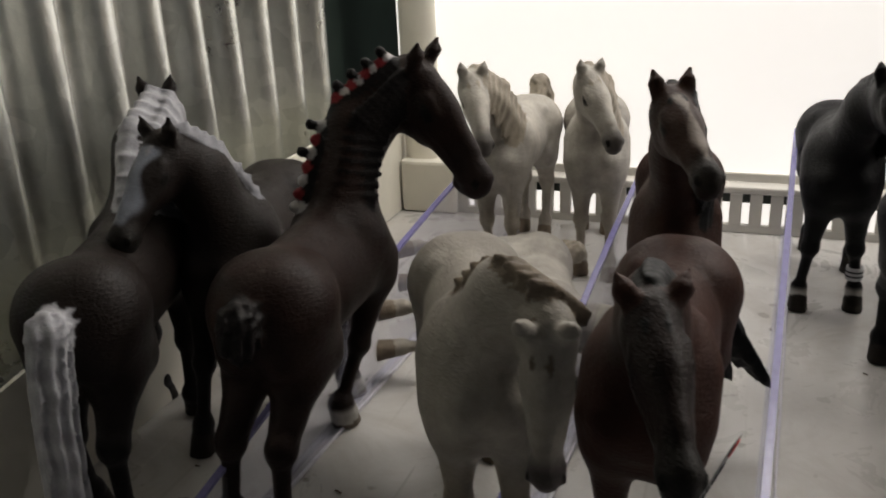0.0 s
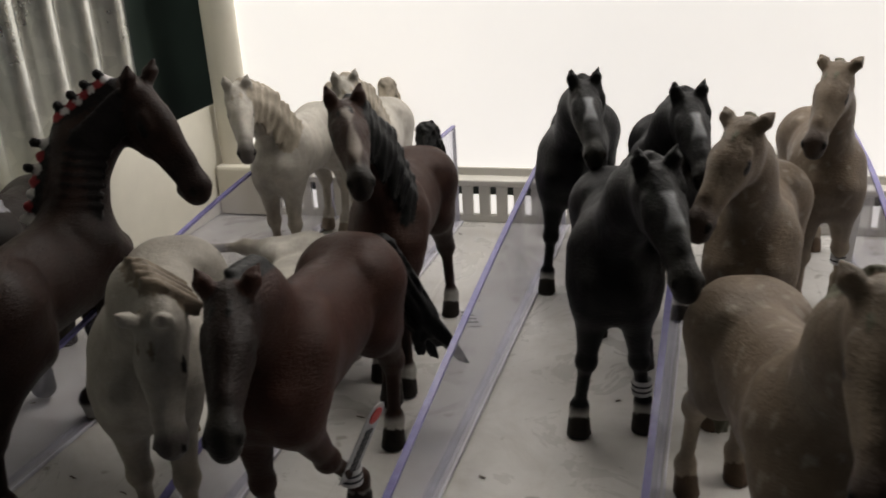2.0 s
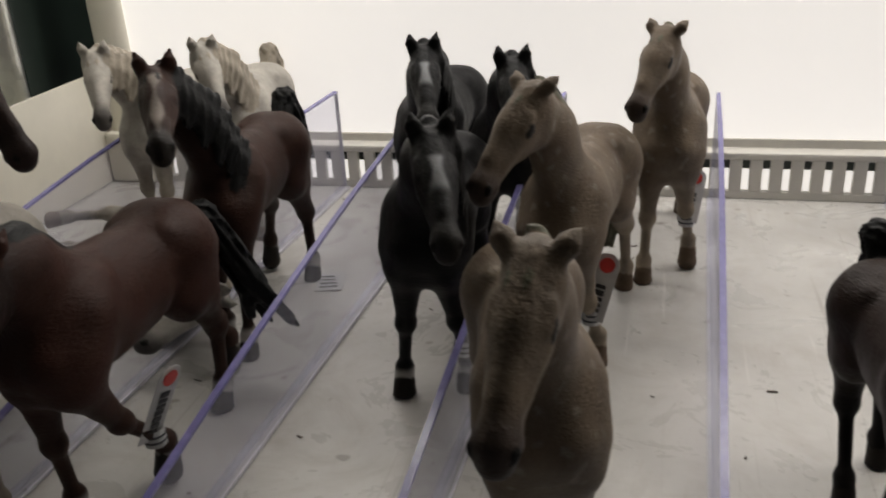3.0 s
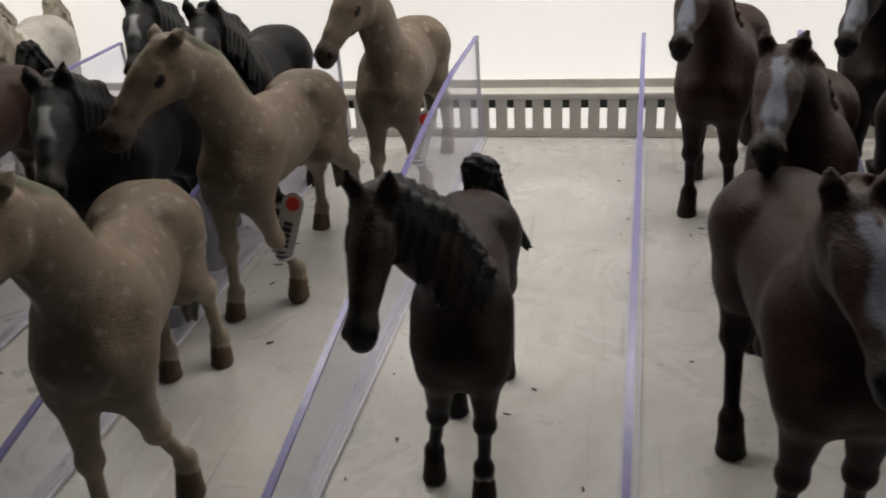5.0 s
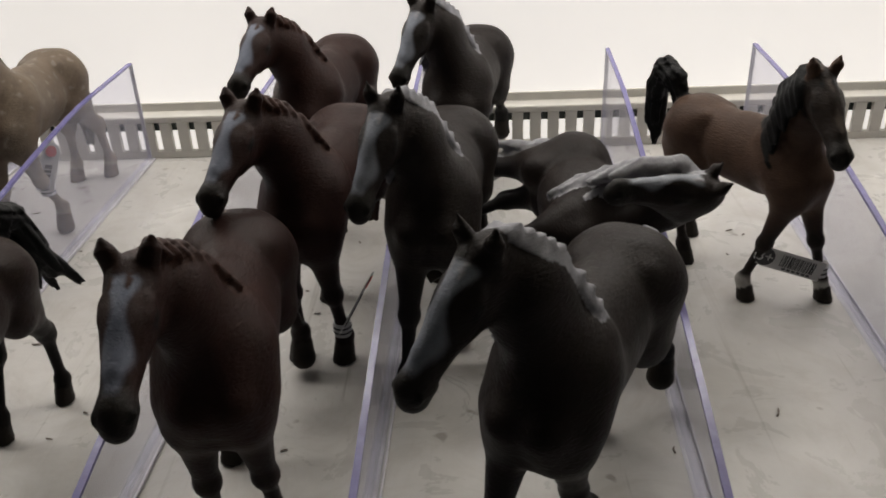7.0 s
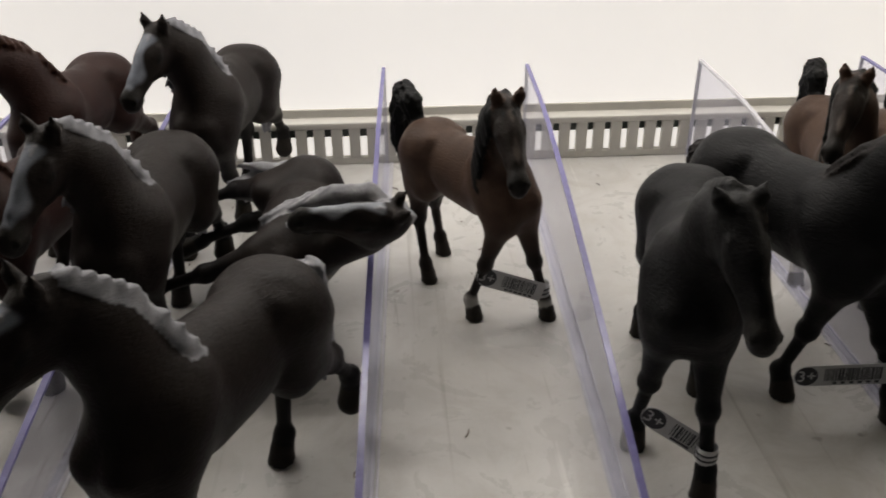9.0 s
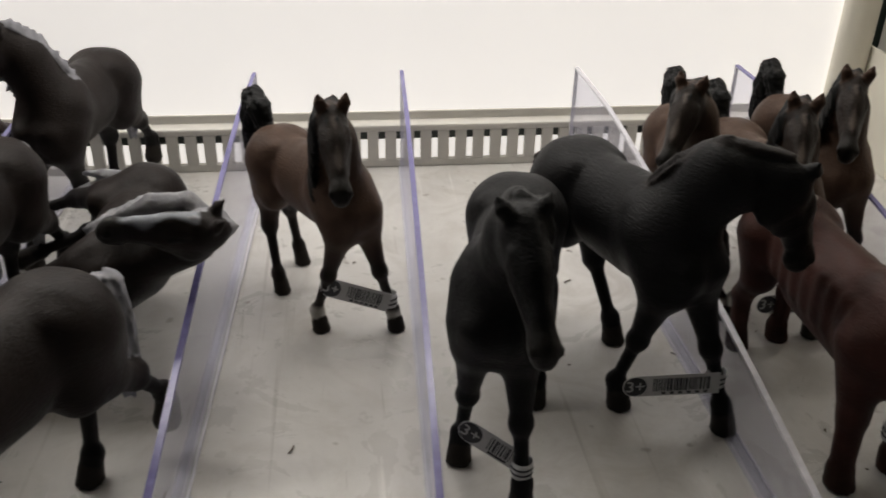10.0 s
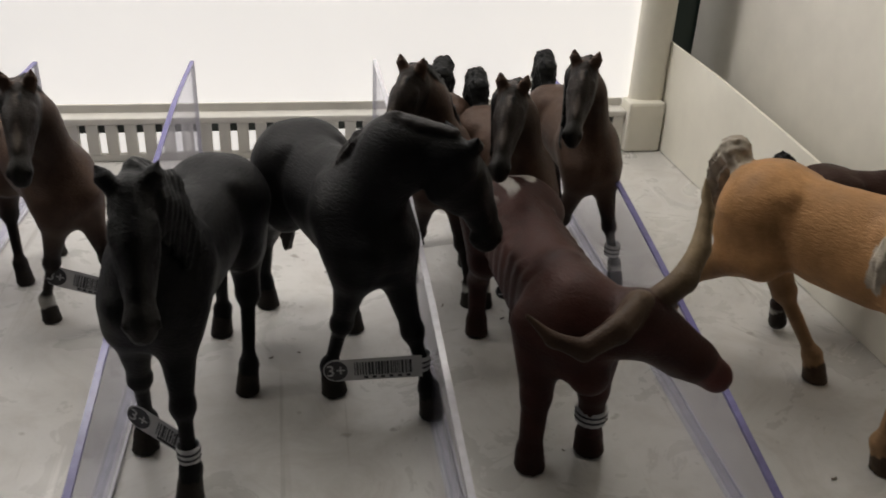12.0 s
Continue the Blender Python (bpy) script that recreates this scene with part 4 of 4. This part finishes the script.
for x, y, h, lab in ((0.1932, -0.1343, -98.7, "bay toy mare crowded at the back of its lane"), (0.2172, -0.1543, -84.7, "bay toy mare between two others"),
                     (0.2550, -0.1249, -87.3, "bay toy mare beside the last divider")):
    stand(bay_mare, "toy_horse", lab, x, y, h, 0.949, G7)
stand(bull, "toy_bull", "red-brown toy bull with long curved horns, head turned low", 0.2115, -0.2452, -88, 0.95, category="toy bull")
stand(palomino, "toy_horse", "golden palomino toy horse with pale mane and tail", 0.312, -0.250, -58, 1.08)
stand(bay_high, "toy_horse", "dark brown toy horse behind the palomino", 0.362, -0.20, -12, 0.9)


# ---- paper tags and small things ----
def ring(bm, centre, radius, z0, z1, n=14):
    low = [bm.verts.new((centre.x + radius * math.cos(2 * math.pi * i / n), centre.y + radius * math.sin(2 * math.pi * i / n), centre.z + z0)) for i in range(n)]
    top = [bm.verts.new((v.co.x, v.co.y, centre.z + z1)) for v in low]
    inn = [bm.verts.new((centre.x + (v.co.x - centre.x) * 0.93, centre.y + (v.co.y - centre.y) * 0.93, v.co.z)) for v in top]
    inl = [bm.verts.new((v.co.x, v.co.y, centre.z + z0)) for v in inn]
    for i in range(n):
        j = (i + 1) % n
        bm.faces.new((low[i], low[j], top[j], top[i]))
        bm.faces.new((top[i], top[j], inn[j], inn[i]))
        bm.faces.new((inn[i], inn[j], inl[j], inl[i]))


def flat_piece(bm, frame_m, pts, lift, thick=0.00025):
    """A thin plate with the outline pts (along, across) on the tag's face."""
    a = [bm.verts.new(frame_m @ Vector((u, w, lift))) for u, w in pts]
    b = [bm.verts.new(frame_m @ Vector((u, w, lift - thick))) for u, w in pts]
    bm.faces.new(a)
    bm.faces.new(b[::-1])
    for i in range(len(pts)):
        j = (i + 1) % len(pts)
        bm.faces.new((a[i], b[i], b[j], a[j]))


def paper_tag(fig, leg, way, style, label, lean=(0, 0, 0), radius=0.0034, across=None):
    """A paper band round a leg, with a strip that carries a barcode or a mark."""
    if isinstance(leg, tuple):
        knee, fetlock = LEG_LINES[fig.data.name.split(".")[0]][leg[0]]
        leg = knee.lerp(fetlock, leg[1])
    at = fig.matrix_world @ (Vector(leg) * 0.01)
    root = tagged(new("paper_tag"), label, "paper tag", "paper tags on legs")
    root.location = at
    bm = bmesh.new()
    ring(bm, Vector((0, 0, 0)), radius, -0.0028, 0.0028)
    mesh_ob("band", bm, PAPER, root, smooth=True)
    bm = bmesh.new()
    for k in (-0.0014, 0.0006):
        ring(bm, Vector((0, 0, 0)), radius + 0.0002, k, k + 0.0007)
    mesh_ob("print", bm, INK, root, "small illegible print")
    if not style:
        return
    start = Vector((0, -radius, 0)) + Vector(lean)
    along = Vector(way)
    length = along.length
    along.normalize()
    up = Vector((0, 0, 1)) if abs(along.z) < 0.75 else Vector((1, 0, 0))
    if across:
        up = Vector(across)
    face = along.cross(up).normalized()
    if face.y > 0:
        face = -face
    up = face.cross(along).normalized()
    if up.z < 0 and abs(along.z) < 0.75:
        up = -up
    m = Matrix((along, up, along.cross(up))).transposed().to_4x4()
    out = 1 if along.cross(up).y < 0 else -1
    m.translation = start
    half = 0.0043
    bm = bmesh.new()
    cap = [(length - half + half * math.cos(a), half * math.sin(a)) for a in [math.pi * (0.5 - i / 10) for i in range(11)]]
    flat_piece(bm, m, [(0, -half), (0, half)] + cap, 0.0)
    strip = mesh_ob("strip", bm, PAPER, root)
    bm = bmesh.new()
    rad = 0.0039 if style == "barcode" else 0.0027
    disc = [(length - half + rad * math.cos(2 * math.pi * i / 18), rad * math.sin(2 * math.pi * i / 18)) for i in range(18)]
    flat_piece(bm, m, disc, out * 0.0004, out * 0.0003)
    mesh_ob("disc", bm, INK if style == "barcode" else RED, strip)
    rng = random.Random(len(label))
    bm = bmesh.new()
    if style == "barcode":
        u = 0.0035
        while u < length - 0.0105:
            w = rng.choice((0.0003, 0.0005, 0.0008))
            flat_piece(bm, m, [(u, -0.0022), (u + w, -0.0022), (u + w, 0.0030), (u, 0.0030)], out * 0.0004, out * 0.0003)
            u += w + rng.choice((0.0003, 0.0005))
        for k in range(6):
            u = 0.004 + k * (length - 0.016) / 6
            flat_piece(bm, m, [(u, -0.0036), (u + 0.0014, -0.0036), (u + 0.0014, -0.0027), (u, -0.0027)], out * 0.0004, out * 0.0003)
        tagged(mesh_ob("barcode", bm, INK, strip, "black barcode bars"), kind="stuff")
        text = bpy.data.curves.new("age_mark", "FONT")
        text.body, text.size, text.align_x, text.align_y = "3+", 0.0062, "CENTER", "CENTER"
        text.extrude = 0.00005
        text.materials.append(PAPER)
        mark = new("age_mark", text)
        mark.parent = strip
        right = Vector((1, 0, 0)) if abs(along.x) < 0.1 else along * (1 if along.x > 0 else -1)
        n = along.cross(up) * out
        mark.matrix_local = Matrix.Translation(m @ Vector((length - half, 0, out * 0.0006))) @ Matrix((right, n.cross(right), n)).transposed().to_4x4()
    else:
        u = 0.003
        while u < length - 0.011:
            w = rng.choice((0.0014, 0.0019))
            flat_piece(bm, m, [(u, -0.0017), (u + w, -0.0017), (u + w, 0.0017), (u, 0.0017)], out * 0.0004, out * 0.0003)
            u += w + 0.0006
        tagged(mesh_ob("lettering", bm, INK, strip, "row of dark bars"), kind="stuff")


F = FIGURES
paper_tag(F[23], ("fore_left", 0.72), (-0.027, 0.002, 0.0085), "barcode", "white paper barcode tag round the bay mare's foreleg")
paper_tag(F[25], ("fore_left", 0.5), (-0.033, 0.003, -0.002), "barcode", "white paper barcode tag round the arched black horse's foreleg")
paper_tag(F[24], ("fore_left", 0.72), (-0.018, 0.010, 0.008), "barcode", "curled paper barcode tag on the grazing black horse's leg", lean=(0, 0.005, 0))
paper_tag(F[27], ("fore_left", 0.6), (-0.024, 0.0, 0.001), "barcode", "paper barcode tag on a bay mare's leg at the back")
paper_tag(F[6], ("fore_left", 0.75), (0.011, 0.004, 0.025), "mark", "white paper tag with a red mark on the lowered bay's leg", across=(0.3, 0.95, 0))
paper_tag(F[17], ("fore_left", 0.8), (0.013, 0.006, 0.022), "mark", "paper tag with a red mark on the chestnut's leg", across=(0.25, 0.97, 0))
paper_tag(F[3], ("fore_left", 0.3), (0.004, 0.012, 0.02), "mark", "paper tag with a red mark on the far buckskin's leg")
paper_tag(F[4], ("fore_left", 0.4), (0.006, 0.008, 0.022), "mark", "paper tag with a red mark on the walking buckskin's leg")
paper_tag(F[1], ("fore_left", 0.6), (0, 0, 1), "", "narrow white paper band round the black stallion's foreleg")
paper_tag(F[0], ("fore_left", 0.6), (0, 0, 1), "", "narrow white paper band round the back stallion's foreleg")
paper_tag(F[28], ("fore_left", 0.6), (0, 0, 1), "", "narrow white paper band round a bay mare's foreleg")
paper_tag(F[29], [2.05, 1.12, 1.5], (0, 0, 1), "", "narrow white paper band round the bull's foreleg", radius=0.0052)


def floor_label(x, y, turn):
    bm = bmesh.new()
    box(bm, -0.006, 0.006, -0.0085, 0.0085, 0.0003, 0.0006)
    ob = tagged(mesh_ob("paper_label", bm, PAPER), "small pale paper label lying on the shelf", "label")
    bm = bmesh.new()
    for k in range(4):
        box(bm, -0.0045, 0.004 - 0.001 * k, -0.006 + 0.0035 * k, -0.0047 + 0.0035 * k, 0.00065, 0.0008)
    mesh_ob("print", bm, INK, ob, "faint illegible lines")
    ob.matrix_world = pose(x, y, 0, 0, 0, turn)


floor_label(-0.434, -0.125, 12)


def crumbs():
    """Dust, fluff and paint chips on the shelf."""
    rng = random.Random(5)
    bm = bmesh.new()
    for _ in range(150):
        x, y = rng.uniform(X0 + 0.02, X1 - 0.02), rng.uniform(-0.33, -0.02)
        n = rng.choice((2, 3, 4))
        a = rng.uniform(0, 6.28)
        s = rng.uniform(0.0004, 0.0011)
        pts = [Vector((x, y, 0.0003))]
        for k in range(n):
            a += rng.uniform(-0.7, 0.7)
            pts.append(pts[-1] + Vector((math.cos(a) * s, math.sin(a) * s, 0)))
        w = rng.uniform(0.00012, 0.00032)
        for p, q in zip(pts, pts[1:]):
            d = (q - p).normalized()
            side = Vector((-d.y, d.x, 0)) * w
            vs = [bm.verts.new(p - side), bm.verts.new(q - side), bm.verts.new(q + side), bm.verts.new(p + side)]
            top = [bm.verts.new(v.co + Vector((0, 0, 0.0003))) for v in vs]
            bm.faces.new(top)
            for i in range(4):
                bm.faces.new((vs[i], vs[(i + 1) % 4], top[(i + 1) % 4], top[i]))
    tagged(mesh_ob("crumbs", bm, plain("dust", (0.1, 0.07, 0.05), 0.8, grain=900.0, vary=0.5)), "dark dust, fluff and paint chips on the shelf", "dust", kind="stuff")


crumbs()
